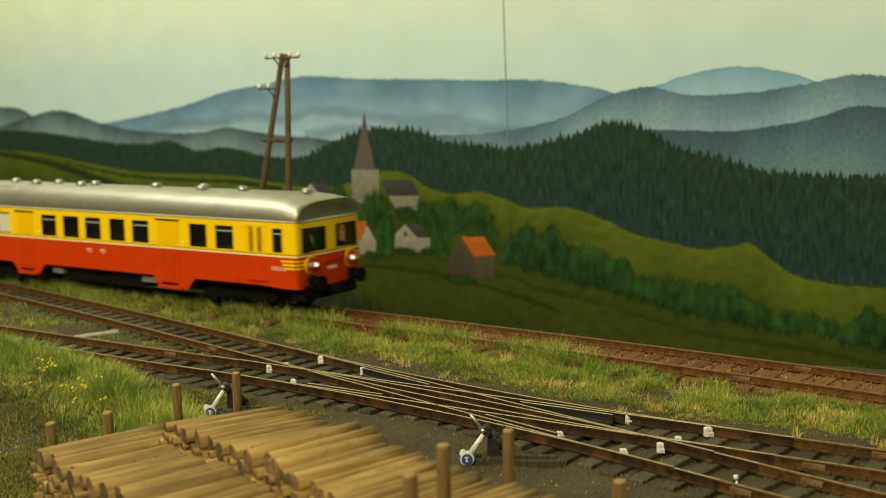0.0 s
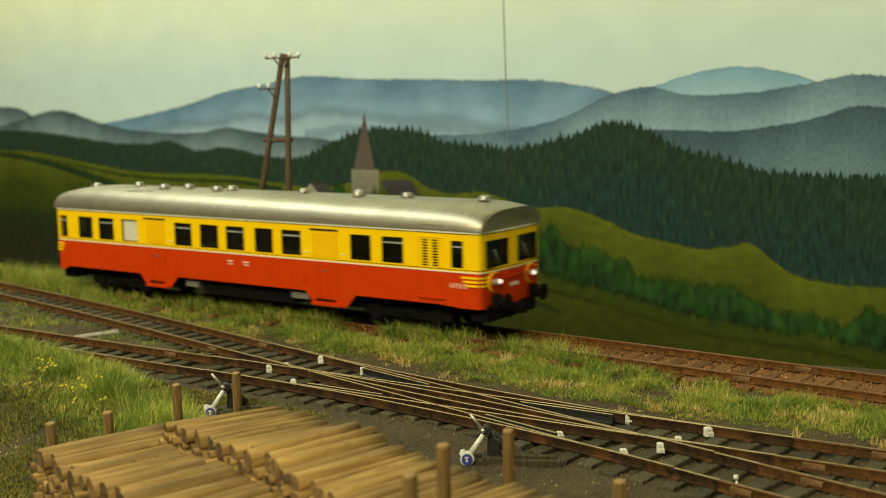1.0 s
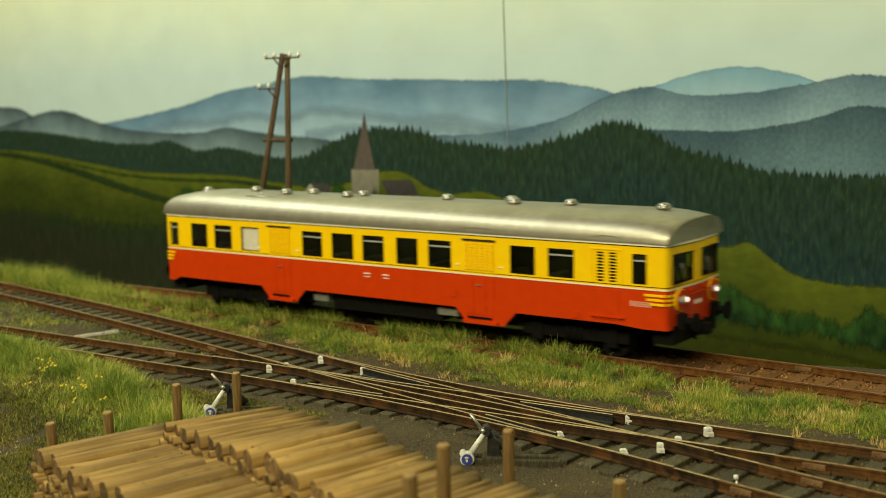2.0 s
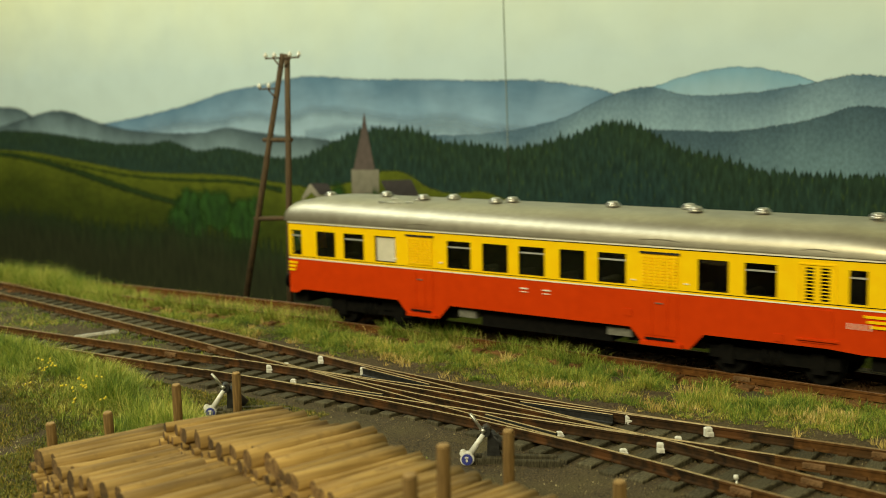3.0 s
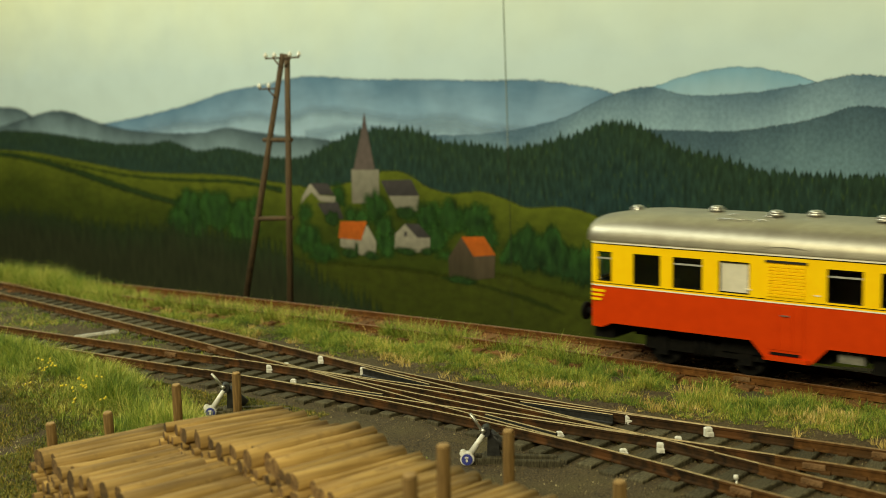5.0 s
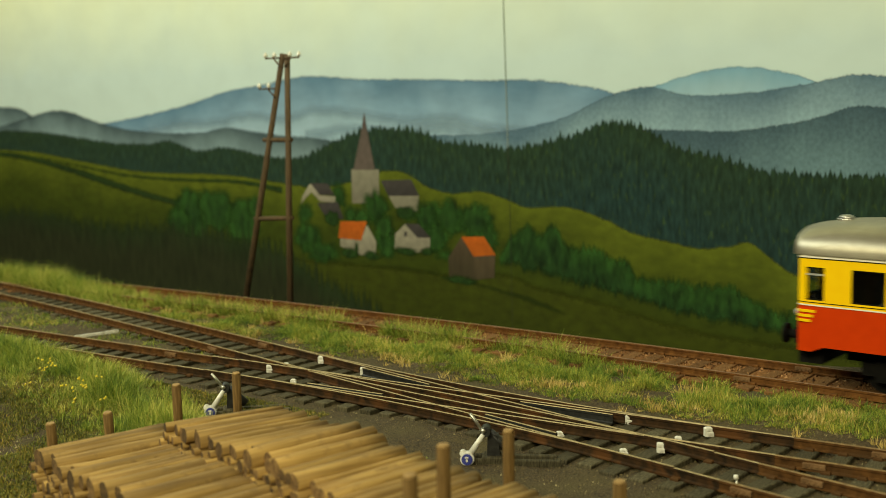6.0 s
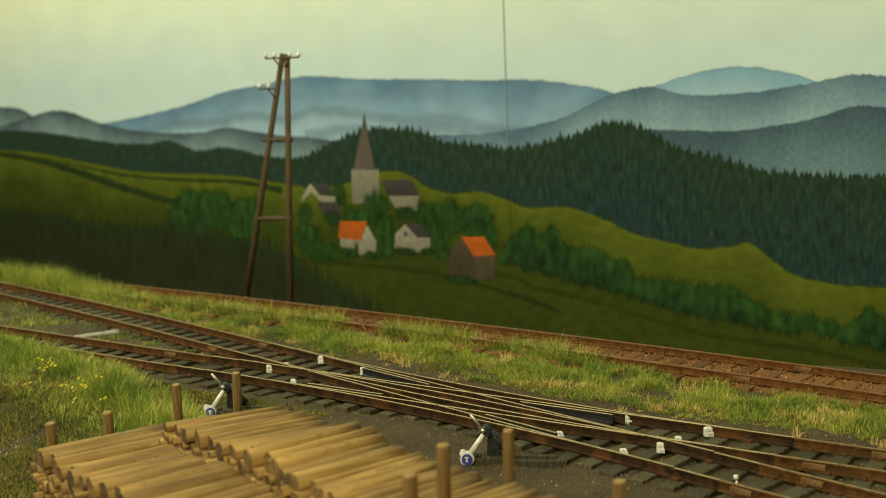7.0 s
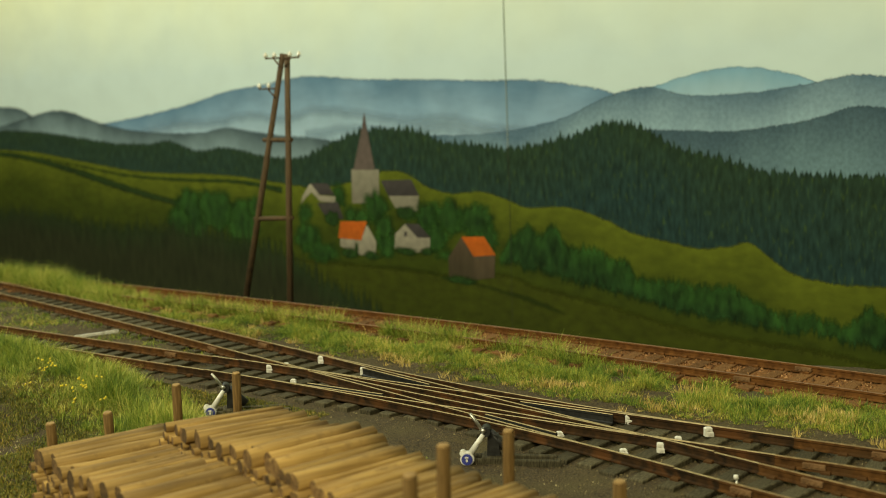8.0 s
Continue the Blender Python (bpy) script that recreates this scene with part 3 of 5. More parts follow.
painted_building("painted_cottage", [(LIME, [(-0.3509, 0.0035), (-0.3503, 0.0101), (-0.3444, 0.0147), (-0.3373, 0.0094), (-0.3298, 0.0099), (-0.3303, 0.0040), (-0.3372, 0.0027)]), (SLATE, [(-0.3444, 0.0150), (-0.3362, 0.0152), (-0.3295, 0.0097), (-0.3373, 0.0092)]), (SLATE, [(-0.3449, 0.0114), (-0.3432, 0.0115), (-0.3433, 0.0093), (-0.3450, 0.0092)])])
painted_building("painted_barn", [(BARN, [(-0.3198, 0.0018), (-0.3124, 0.0110), (-0.3059, 0.0033), (-0.3064, -0.0068), (-0.3197, -0.0065)]), (BARN, [(-0.3059, 0.0033), (-0.2945, 0.0046), (-0.2950, -0.0048), (-0.3064, -0.0068)]), (ORANGE, [(-0.3124, 0.0112), (-0.3003, 0.0120), (-0.2942, 0.0047), (-0.3059, 0.0033)])])
for i, (x, z, rx, rz) in enumerate([(-0.3790, -0.0004, 0.0060, 0.0026), (-0.3650, -0.0006, 0.0050, 0.0022), (-0.3745, 0.0020, 0.0016, 0.0040), (-0.3440, 0.0028, 0.0075, 0.0020), (-0.3320, 0.0036, 0.0042, 0.0020), (-0.3130, -0.0072, 0.0100, 0.0020), (-0.3440, 0.0200, 0.0060, 0.0030), (-0.3900, 0.0150, 0.0050, 0.0036)]):
    tree_blob(15 + 0.06 * i, x, z, rx, rz, 60 + i * 1.3, SHRUB, "painted_shrub")
flat("panel_joint", 16.5, SEAM, [(-0.2889, 0.1097), (-0.2885, 0.1097), (-0.2873, 0.0629), (-0.2871, 0.0489), (-0.2874, 0.0488), (-0.2877, 0.0629)])
flat("panel_joint", 16.5, SEAM_LOW, [(-0.2874, 0.0488), (-0.2870, 0.0489), (-0.2865, 0.0288), (-0.2858, -0.0270), (-0.2860, -0.0271), (-0.2867, 0.0288)])


# ---- the tracks ----
def sweep(bm, path, half, z0, z1, top_slot=1, foot=True):
    """A rail along a path of (x, y): foot, web and a worn head."""
    prof = [(-half * 2.0, z0), (-half * 2.0, z0 + 0.12 * (z1 - z0)), (-half * 0.45, z0 + 0.22 * (z1 - z0)), (-half * 0.45, z1 - 0.34 * (z1 - z0)), (-half, z1 - 0.26 * (z1 - z0)), (-half, z1 - 0.00008), (-half * 0.8, z1)]
    prof = prof + [(-a, b) for a, b in prof[::-1]]
    rings = []
    for i, (x, y) in enumerate(path):
        a, b = path[max(i - 1, 0)], path[min(i + 1, len(path) - 1)]
        d = Vector((b[0] - a[0], b[1] - a[1])).normalized()
        rings.append([bm.verts.new((x - d.y * o, y + d.x * o, z)) for o, z in prof])
    m = len(prof)
    for r, s in zip(rings, rings[1:]):
        for k in range(m):
            f = bm.faces.new((r[k], s[k], s[(k + 1) % m], r[(k + 1) % m]))
            f.material_index = top_slot if 5 <= k <= 7 else 0
    bm.faces.new(rings[0])
    bm.faces.new(rings[-1][::-1])


def offset_path(fn, x0, x1, off, n):
    out = []
    for i in range(n + 1):
        x = x0 + (x1 - x0) * i / n
        s = (fn(x + 0.001) - fn(x - 0.001)) / 0.002
        c = 1 / math.hypot(1, s)
        out.append((x - s * c * off, fn(x) + c * off))
    return out


def tie_mesh(name, length, width, thick, material):
    bm = bmesh.new()
    chamfer_box(bm, -width / 2, width / 2, -length / 2, length / 2, -thick, 0, 0.0002)
    return mesh_of(name, bm, material)


def chair_mesh(material):
    bm = bmesh.new()
    chamfer_box(bm, -0.0009, 0.0009, -0.0015, 0.0015, 0, 0.00055, 0.0002)
    return mesh_of("rail_chair", bm, material)


def lay_ties(t, fn, xs, me, top, rnd, gauge):
    for x in xs:
        s = (fn(x + 0.001) - fn(x - 0.001)) / 0.002
        shared("sleeper", me, t, pose(x + rnd.uniform(-0.0003, 0.0003), fn(x) + rnd.uniform(-0.0005, 0.0005), top, 0, 0, math.degrees(math.atan(s)) + rnd.uniform(-2, 2)))
        if -0.44 < x < -0.05:
            for side in (1, -1):
                shared("rail_chair", CHAIR_RED if gauge > 0.015 else CHAIR, t, pose(x - s * side * gauge / 2, fn(x) + side * gauge / 2, top, 0, 0, math.degrees(math.atan(s))))


def build_track(name, fn, x0, x1, gauge, height, spacing, tie, material, label, group):
    rnd = random.Random(int(1000 * abs(x0 + x1)) + 5)
    t = thing(name, pose(0, 0, 0), label, "railway track", group)
    for side in (1, -1):
        bm = bmesh.new()
        sweep(bm, offset_path(fn, x0, x1, side * gauge / 2, max(8, int((x1 - x0) / 0.012))), 0.00036, -height, 0.0)
        part("rail", bm, material, t)
    n = int((x1 - x0) / spacing)
    lay_ties(t, fn, [x0 + spacing * (i + 0.5) for i in range(n)], tie, -height, rnd, gauge)
    return t


CHAIR, CHAIR_RED = chair_mesh(RUST), chair_mesh(RUST_RED)
TIE_N = tie_mesh("narrow_sleeper", 0.0225, 0.0035, 0.0016, TIE_DARK)
TIE_P = tie_mesh("short_sleeper", 0.0185, 0.0035, 0.0016, TIE_DARK)
TIE_M = tie_mesh("main_sleeper", 0.0290, 0.0035, 0.0016, TIE_RUST)
G_MAIN, G_NARROW = 0.0180, 0.0132
SLIP0, SLIP1 = -0.2560, -0.0960
TRACKS = [
    build_track("main_track", main_y, -0.62, 0.40, G_MAIN, 0.0020, 0.0068, TIE_M, (RUST_RED, RAILTOP_RED), "rusty single-line model railway track on reddish ballast", "model tracks"),
    build_track("narrow_track", line_p, -0.455, SLIP0, G_NARROW, 0.0021, 0.0068, TIE_P, (RUST, RAILTOP), "weathered narrow-gauge model track with dark sleepers", "model tracks"),
    build_track("narrow_track", line_q, -0.40, SLIP0, G_NARROW, 0.0021, 0.0066, TIE_N, (RUST, RAILTOP), "weathered narrow-gauge model track half hidden in tall grass", "model tracks"),
    build_track("narrow_track", line_p, SLIP1, 0.10, G_NARROW, 0.0021, 0.0066, TIE_N, (RUST, RAILTOP), "weathered narrow-gauge model track with dark sleepers", "model tracks"),
    build_track("narrow_track", line_q, SLIP1, 0.10, G_NARROW, 0.0021, 0.0066, TIE_N, (RUST, RAILTOP), "weathered narrow-gauge model track with dark sleepers", "model tracks")]


def hermite(f0, f1, x0, x1):
    """A smooth way from line f0 at x0 to line f1 at x1."""
    s0, s1 = (f0(x0 + 0.001) - f0(x0 - 0.001)) / 0.002, (f1(x1 + 0.001) - f1(x1 - 0.001)) / 0.002
    h = x1 - x0

    def way(x):
        t = (x - x0) / h
        return (2 * t ** 3 - 3 * t * t + 1) * f0(x0) + (t ** 3 - 2 * t * t + t) * h * s0 + (3 * t * t - 2 * t ** 3) * f1(x1) + (t ** 3 - t * t) * h * s1
    return way


def build_slip():
    rnd = random.Random(8)
    t = thing("double_slip", pose(0, 0, 0), "weathered narrow-gauge double slip crossing with worn bright rail tops", "track switch", "model tracks")
    ways = [(line_p, SLIP0, SLIP1, (1, -1)), (line_q, SLIP0, SLIP1, (1, -1)), (hermite(line_p, line_q, -0.246, -0.106), -0.246, -0.106, (1, -1)), (hermite(line_q, line_p, -0.246, -0.106), -0.246, -0.106, (1, -1))]
    for k, (fn, a, b, sides) in enumerate(ways):
        for side in sides:
            bm = bmesh.new()
            lift = 0.00006 * k + (0.00003 if side > 0 else 0)
            sweep(bm, offset_path(fn, a, b, side * G_NARROW / 2, 26), 0.00027, -0.0021 + lift, lift)
            part("rail" if k < 2 else "switch_blade", bm, (RUST_DARK, RAILTOP_SLIP), t)
    # guard rails beside the outer rails, opposite the frogs
    for fn, a, b, off in ((line_q, -0.213, -0.190, -0.0048), (line_p, -0.213, -0.187, 0.0048), (line_q, -0.158, -0.135, 0.0048), (line_p, -0.158, -0.137, -0.0048)):
        bm = bmesh.new()
        sweep(bm, offset_path(fn, a, b, off, 6), 0.00025, -0.0021, 0.0001)
        part("guard_rail", bm, (BLACK, RAILTOP_SLIP), t)
    n = int((SLIP1 - SLIP0) / 0.0064)
    for i in range(n):
        x = SLIP0 + 0.0064 * (i + 0.5)
        yp, yq = line_p(x), line_q(x)
        lo, hi = min(yp, yq) - 0.0122, max(yp, yq) + 0.0115
        bm = bmesh.new()
        chamfer_box(bm, -0.0017, 0.0017, (lo - hi) / 2, (hi - lo) / 2, -0.0016, 0, 0.0002)
        o = part("sleeper", bm, TIE_DARK, t)
        o.matrix_local = pose(x + rnd.uniform(-0.0003, 0.0003), (lo + hi) / 2 + rnd.uniform(-0.0006, 0.0006), -0.0021, 0, 0, rnd.uniform(-1.5, 1.5))
    for x0 in (-0.250, -0.106):
        for fn in (line_p, line_q):
            for side in (1, -1):
                shared("rail_chair", CHAIR, t, pose(x0, fn(x0) + side * G_NARROW / 2, -0.0021))
    # small white clamps at the rails
    for i, (x, y) in enumerate([(-0.2323, -0.0588), (-0.2134, -0.0616), (-0.2359, -0.0745), (-0.1171, -0.074), (-0.1331, -0.0599), (-0.1147, -0.0582), (-0.2217, -0.0787), (-0.2373, -0.0672), (-0.1399, -0.0769), (-0.1179, -0.0652), (-0.1225, -0.0793)]):
        wide, hgt = 1.15 if i in (4, 5) else 1.0, 0.0011 if i > 5 else 0.0021
        bm = bmesh.new()
        chamfer_box(bm, -0.0007 * wide, 0.0007 * wide, -0.0005, 0.0005, 0, hgt * 0.95, 0.00025)
        chamfer_box(bm, -0.0004 * wide, 0.0009 * wide, -0.0008, -0.0003, 0, hgt * 0.45, 0.00015)
        tube(bm, (-0.0002, -0.0007, hgt * 0.66), (-0.0002, -0.0004, hgt * 0.66), 0.00028, seg=8)
        o = part("clamp", bm, WHITE, t, "small white-painted clamp")
        o.matrix_local = pose(x, y, -0.0021, 0, 0, 32 + 9 * (i % 3))


build_slip()


def build_fishplates():
    """Rust-coloured joint plates on the rails' webs."""
    bm = bmesh.new()
    chamfer_box(bm, -0.0022, 0.0022, -0.00035, 0.00035, -0.0005, 0.0006, 0.00015)
    for k in (-0.0014, -0.0005, 0.0005, 0.0014):
        tube(bm, (k, -0.0006, 0), (k, 0.0, 0), 0.00022, seg=6)
    me = mesh_of("fishplate", bm, PLATE)
    for x, fn, gauge, track in ((-0.2765, line_q, G_NARROW, 2), (-0.2640, line_p, G_NARROW, 1), (-0.0880, line_p, G_NARROW, 3), (-0.0835, line_q, G_NARROW, 4), (-0.1255, main_y, G_MAIN, 0), (-0.2900, main_y, G_MAIN, 0)):
        s = (fn(x + 0.001) - fn(x - 0.001)) / 0.002
        for side in (1, -1):
            shared("fishplate", me, TRACKS[track], pose(x + 0.004 * side, fn(x + 0.004 * side) + side * gauge / 2 - 0.00045, -0.0011, 0, 0, math.degrees(math.atan(s))))


build_fishplates()


def build_ballast():
    """Loose reddish stones between the main line's sleepers."""
    rnd = np.random.RandomState(4)
    n = 12000
    x = rnd.uniform(-0.5, 0.12, n)
    my = np.array([main_y(a) for a in x])
    y = my + np.clip(rnd.normal(0, 0.0075, n), -0.017, 0.018)
    r = rnd.uniform(0.00022, 0.00062, n)
    z = np.where(np.abs(y - my) < 0.0125, -0.0026, -0.0034) + 0.55 * r
    base = np.array([(1, 0, -0.3), (-0.5, 0.87, -0.3), (-0.5, -0.87, -0.3), (0.1, 0.1, 0.8), (0.3, 0.6, 0.3)])
    jit = rnd.uniform(0.6, 1.4, (n, 5, 1))
    ang = rnd.uniform(0, 6.28, n)
    c, s = np.cos(ang)[:, None], np.sin(ang)[:, None]
    p = base[None] * jit
    v = np.stack([p[..., 0] * c - p[..., 1] * s, p[..., 0] * s + p[..., 1] * c, p[..., 2]], -1) * r[:, None, None] + np.stack([x, y, z], -1)[:, None]
    tri = np.array([(0, 1, 3), (1, 2, 3), (2, 0, 3), (0, 4, 1), (0, 3, 4), (1, 4, 3)])
    f = (np.arange(n)[:, None, None] * 5 + tri[None]).reshape(-1, 3)
    raw_mesh("ballast", v.reshape(-1, 3), f, BALLAST_BITS, "loose reddish ballast stones between the sleepers", "ballast")


def raw_mesh(name, verts, tris, material, label, category):
    me = bpy.data.meshes.new(name)
    me.vertices.add(len(verts))
    me.vertices.foreach_set("co", np.ascontiguousarray(verts, dtype=np.float32).ravel())
    me.loops.add(tris.size)
    me.loops.foreach_set("vertex_index", np.ascontiguousarray(tris, dtype=np.int32).ravel())
    me.polygons.add(len(tris))
    me.polygons.foreach_set("loop_start", np.arange(0, tris.size, 3, dtype=np.int32))
    me.update(calc_edges=True)
    me.materials.append(material)
    return tagged(new(name, me), label, category, kind="stuff")


def build_bed():
    bm = bmesh.new()
    rows = []
    for i in range(401):
        x = -0.62 + 1.02 * i / 400
        row = []
        for k in range(15):
            u = -1 + 2 * k / 14
            w = 0.0150 + 0.0012 * rough(x, u, 120, 5.0)
            y = main_y(x) + u * w
            row.append(bm.verts.new((x, y, -0.0024 + 0.00022 * rough(x, y, 900, 2.0) - 0.0016 * max(0, abs(u) - 0.8) / 0.2)))
        if rows:
            for a in range(14):
                bm.faces.new((rows[-1][a], row[a], row[a + 1], rows[-1][a + 1])).smooth = True
        rows.append(row)
    tagged(part("ballast_bed", bm, BALLAST), "rust-stained ballast bed under the main line", "ballast", kind="structure")


build_bed()
BALLAST_BITS = blades_material("ballast_stone", [(0.0, (0.10, 0.042, 0.014)), (0.5, (0.24, 0.102, 0.032)), (1.0, (0.45, 0.245, 0.10))], 0.9)
build_ballast()


# ---- the railcar ----
HW, Z_SKIRT, Z_WAIST, Z_GUTTER, Z_TOP = 0.01655, 0.0105, 0.0203, 0.0321, 0.0394
X_REAR, X_FRONT = -0.0994, 0.0884
WIN_LOW, WIN_HIGH = 0.0215, 0.0293
SIDE_WINDOWS = [(-0.0975, -0.0930), (-0.0866, -0.0788), (-0.0753, -0.0672), (-0.0628, -0.0548), (-0.0358, -0.0275), (-0.0235, -0.0149), (-0.0113, -0.0030), (0.0017, 0.0096), (0.0134, 0.0216), (0.0415, 0.0495), (0.0536, 0.0616), (0.0787, 0.0828)]
SLITS = [(0.0685, 0.0705), (0.0721, 0.0742)]
DOORS = [(-0.0503, -0.0409), (0.0261, 0.0363)]
END_WINDOWS = [(-0.0138, -0.0022), (0.0022, 0.0138)]
MIDX = (X_REAR + X_FRONT) / 2


def end_x(y, sign):
    """The slightly bowed, round-cornered end walls."""
    k = abs(y) / HW
    r = 0.0
    if k > 0.93:
        r = 0.0012 * ((k - 0.93) / 0.07) ** 2
    base = X_FRONT if sign > 0 else X_REAR
    return base + sign * (0.0012 * (1 - k * k) - r)


def shell_path(extra_side, extra_end):
    """Corner points of the body's plan, anticlockwise, with the openings' edges among them."""
    xs = sorted({x for w in extra_side for x in w} | {MIDX + (X_FRONT - X_REAR) * i / 16 for i in range(-7, 8)})
    xs = [x for x in xs if X_REAR + 0.0009 < x < X_FRONT - 0.0009]
    ys = sorted({y for w in extra_end for y in w} | {0.0, 0.0148, -0.0148, 0.0158, -0.0158, 0.0163, -0.0163})
    near = [(x, -HW) for x in xs]
    front = [(end_x(y, 1), y) for y in ys]
    far = [(x, HW) for x in xs[::-1]]
    rear = [(end_x(y, -1), y) for y in ys[::-1]]
    return near + front + far + rear


def in_window(a, b, wins, ends):
    mx, my = (a[0] + b[0]) / 2, (a[1] + b[1]) / 2
    if abs(abs(my) - HW) < 1e-6:
        return any(w[0] - 1e-6 < mx < w[1] + 1e-6 for w in wins)
    return any(w[0] - 1e-6 < my < w[1] + 1e-6 for w in ends)


def skirt(x):
    """The lower edge of the side: dips at the door steps and at the ends."""
    z = Z_SKIRT
    for a, b in ((-0.0503, -0.0392), (0.0268, 0.0392)):
        if a - 0.004 < x < b + 0.004:
            k = min(1, max(0, min((x - a + 0.004), (b + 0.004 - x)) / 0.004))
            z = min(z, Z_SKIRT - 0.0042 * k)
    if x > 0.074:
        z = min(z, Z_SKIRT - 0.0006 * min(1, (x - 0.074) / 0.008))
    if x < -0.093:
        z = min(z, Z_SKIRT - 0.0013 * min(1, (-0.093 - x) / 0.003))
    return z


def band(bm, path, z_low, z_high, out=0.0):
    """A closed band round the body; z_low may be a function of x."""
    rings = []
    for x, y in path:
        n = Vector((x - max(min(x, X_FRONT - 0.004), X_REAR + 0.004), y - max(min(y, HW - 0.002), -HW + 0.002))).normalized() * out
        lo = z_low(x) if callable(z_low) else z_low
        rings.append((bm.verts.new((x + n.x, y + n.y, lo)), bm.verts.new((x + n.x, y + n.y, z_high))))
    for i in range(len(rings)):
        a, b = rings[i], rings[(i + 1) % len(rings)]
        bm.faces.new((a[0], b[0], b[1], a[1]))


def plate(bm, x0, x1, z0, z1, side=-1, out=0.00012, depth=0.0004):
    y = side * HW
    box(bm, x0, x1, min(y + side * out, y - side * depth), max(y + side * out, y - side * depth), z0, z1)


def build_railcar():
    car = thing("railcar", pose(0, 0, 0), "yellow and red model railcar with silver roof and lit headlights", "railcar")
    wins = SIDE_WINDOWS + SLITS
    path = shell_path(wins, END_WINDOWS)
    # lower red body
    bm = bmesh.new()
    steps = [(-0.0543, -0.0503), (-0.0392, -0.0352), (0.0228, 0.0268), (0.0392, 0.0432), (0.074, 0.082), (-0.093, -0.096)]
    low_path = shell_path(steps, END_WINDOWS)
    band(bm, low_path, skirt, Z_WAIST)
    part("lower_body", bm, RED, car, "red lower body side")
    # upper yellow body with window openings that have depth
    bm = bmesh.new()
    levels = [Z_WAIST, WIN_LOW, WIN_HIGH, Z_GUTTER]
    inner = 0.0007
    cols = []
    for x, y in path:
        n = Vector((x - max(min(x, X_FRONT - 0.004), X_REAR + 0.004), y - max(min(y, HW - 0.002), -HW + 0.002))).normalized()
        cols.append(([bm.verts.new((x, y, z)) for z in levels], [bm.verts.new((x - n.x * inner, y - n.y * inner, z)) for z in levels]))
    for i in range(len(path)):
        j = (i + 1) % len(path)
        a, b = cols[i], cols[j]
        hole = in_window(path[i], path[j], wins, END_WINDOWS)
        for k in range(3):
            if k == 1 and hole:
                bm.faces.new((a[0][1], b[0][1], b[1][1], a[1][1]))
                bm.faces.new((a[0][2], a[1][2], b[1][2], b[0][2]))
                p, q = in_window(path[i - 1], path[i], wins, END_WINDOWS), in_window(path[j], path[(j + 1) % len(path)], wins, END_WINDOWS)
                if not p:
                    bm.faces.new((a[0][1], a[1][1], a[1][2], a[0][2]))
                if not q:
                    bm.faces.new((b[0][1], b[0][2], b[1][2], b[1][1]))
            else:
                bm.faces.new((a[0][k], b[0][k], b[0][k + 1], a[0][k + 1]))
    part("upper_body", bm, YELLOW, car, "yellow upper body side with window openings")
    # cream lines at waist and gutter
    bm = bmesh.new()
    band(bm, path, Z_WAIST - 0.00014, Z_WAIST + 0.00020, 0.00014)
    part("waist_line", bm, CREAM, car, "thin cream waist line")
    bm = bmesh.new()
    band(bm, path, Z_WAIST + 0.0006, Z_WAIST + 0.00078, 0.00008)
    part("waist_line", bm, UNDER, car, "thin black pinstripe")
    bm = bmesh.new()
    band(bm, path, Z_GUTTER - 0.0006, Z_GUTTER, 0.00025)
    part("gutter", bm, CREAM, car, "thin cream gutter line")
    # dark band standing in for the shadow that the gutter throws
    bm = bmesh.new()
    band(bm, path, Z_GUTTER - 0.00085, Z_GUTTER - 0.00066, 0.00010)
    part("gutter_shadow", bm, UNDER, car, "thin painted shadow line under the gutter")
    # roof
    bm = bmesh.new()
    rows = []
    stations = [0, 0.0015, 0.0035, 0.007, 0.012, 0.02, 0.035]
    xs = [X_REAR - 0.0010 + s for s in stations] + [MIDX - 0.03, MIDX, MIDX + 0.03] + [X_FRONT + 0.0010 - s for s in stations[::-1]]
    for x in xs:
        d = min(x - (X_REAR - 0.0010), X_FRONT + 0.0010 - x)
        k = 1 - 0.22 * max(0, 1 - d / 0.014) ** 2.2
        w = 1 - 0.035 * max(0, 1 - d / 0.006) ** 2
        row = []
        for i in range(33):
            u = -1 + 2 * i / 32
            u = math.copysign(1 - (1 - abs(u)) ** 1.8, u)
            prof = (1 - abs(u) ** 3.0) ** 0.45
            bow = 0.0010 * (1 - u * u) * (1 if d < 0.001 else 0) * (1 if x > 0 else -1)
            row.append(bm.verts.new((x + bow, u * (HW + 0.0005) * w, Z_GUTTER + (Z_TOP - Z_GUTTER) * k * prof)))
        rows.append(row)
    for r, s in zip(rows, rows[1:]):
        for i in range(32):
            bm.faces.new((r[i], r[i + 1], s[i + 1], s[i])).smooth = True
    bm.faces.new(rows[0])
    bm.faces.new(rows[-1][::-1])
    part("roof", bm, SILVER, car, "matt silver-grey rounded roof")
    # roof ventilators
    bmv = bmesh.new()
    tube(bmv, (0, 0, -0.0006), (0, 0, 0.0005), 0.0012, 0.0010, 12)
    tube(bmv, (0, 0, 0.0005), (0, 0, 0.0011), 0.0020, 0.0021, 12)
    tube(bmv, (0, 0, 0.0011), (0, 0, 0.0019), 0.0021, 0.0010, 12)
    vent = mesh_of("ventilator", bmv, STEEL)
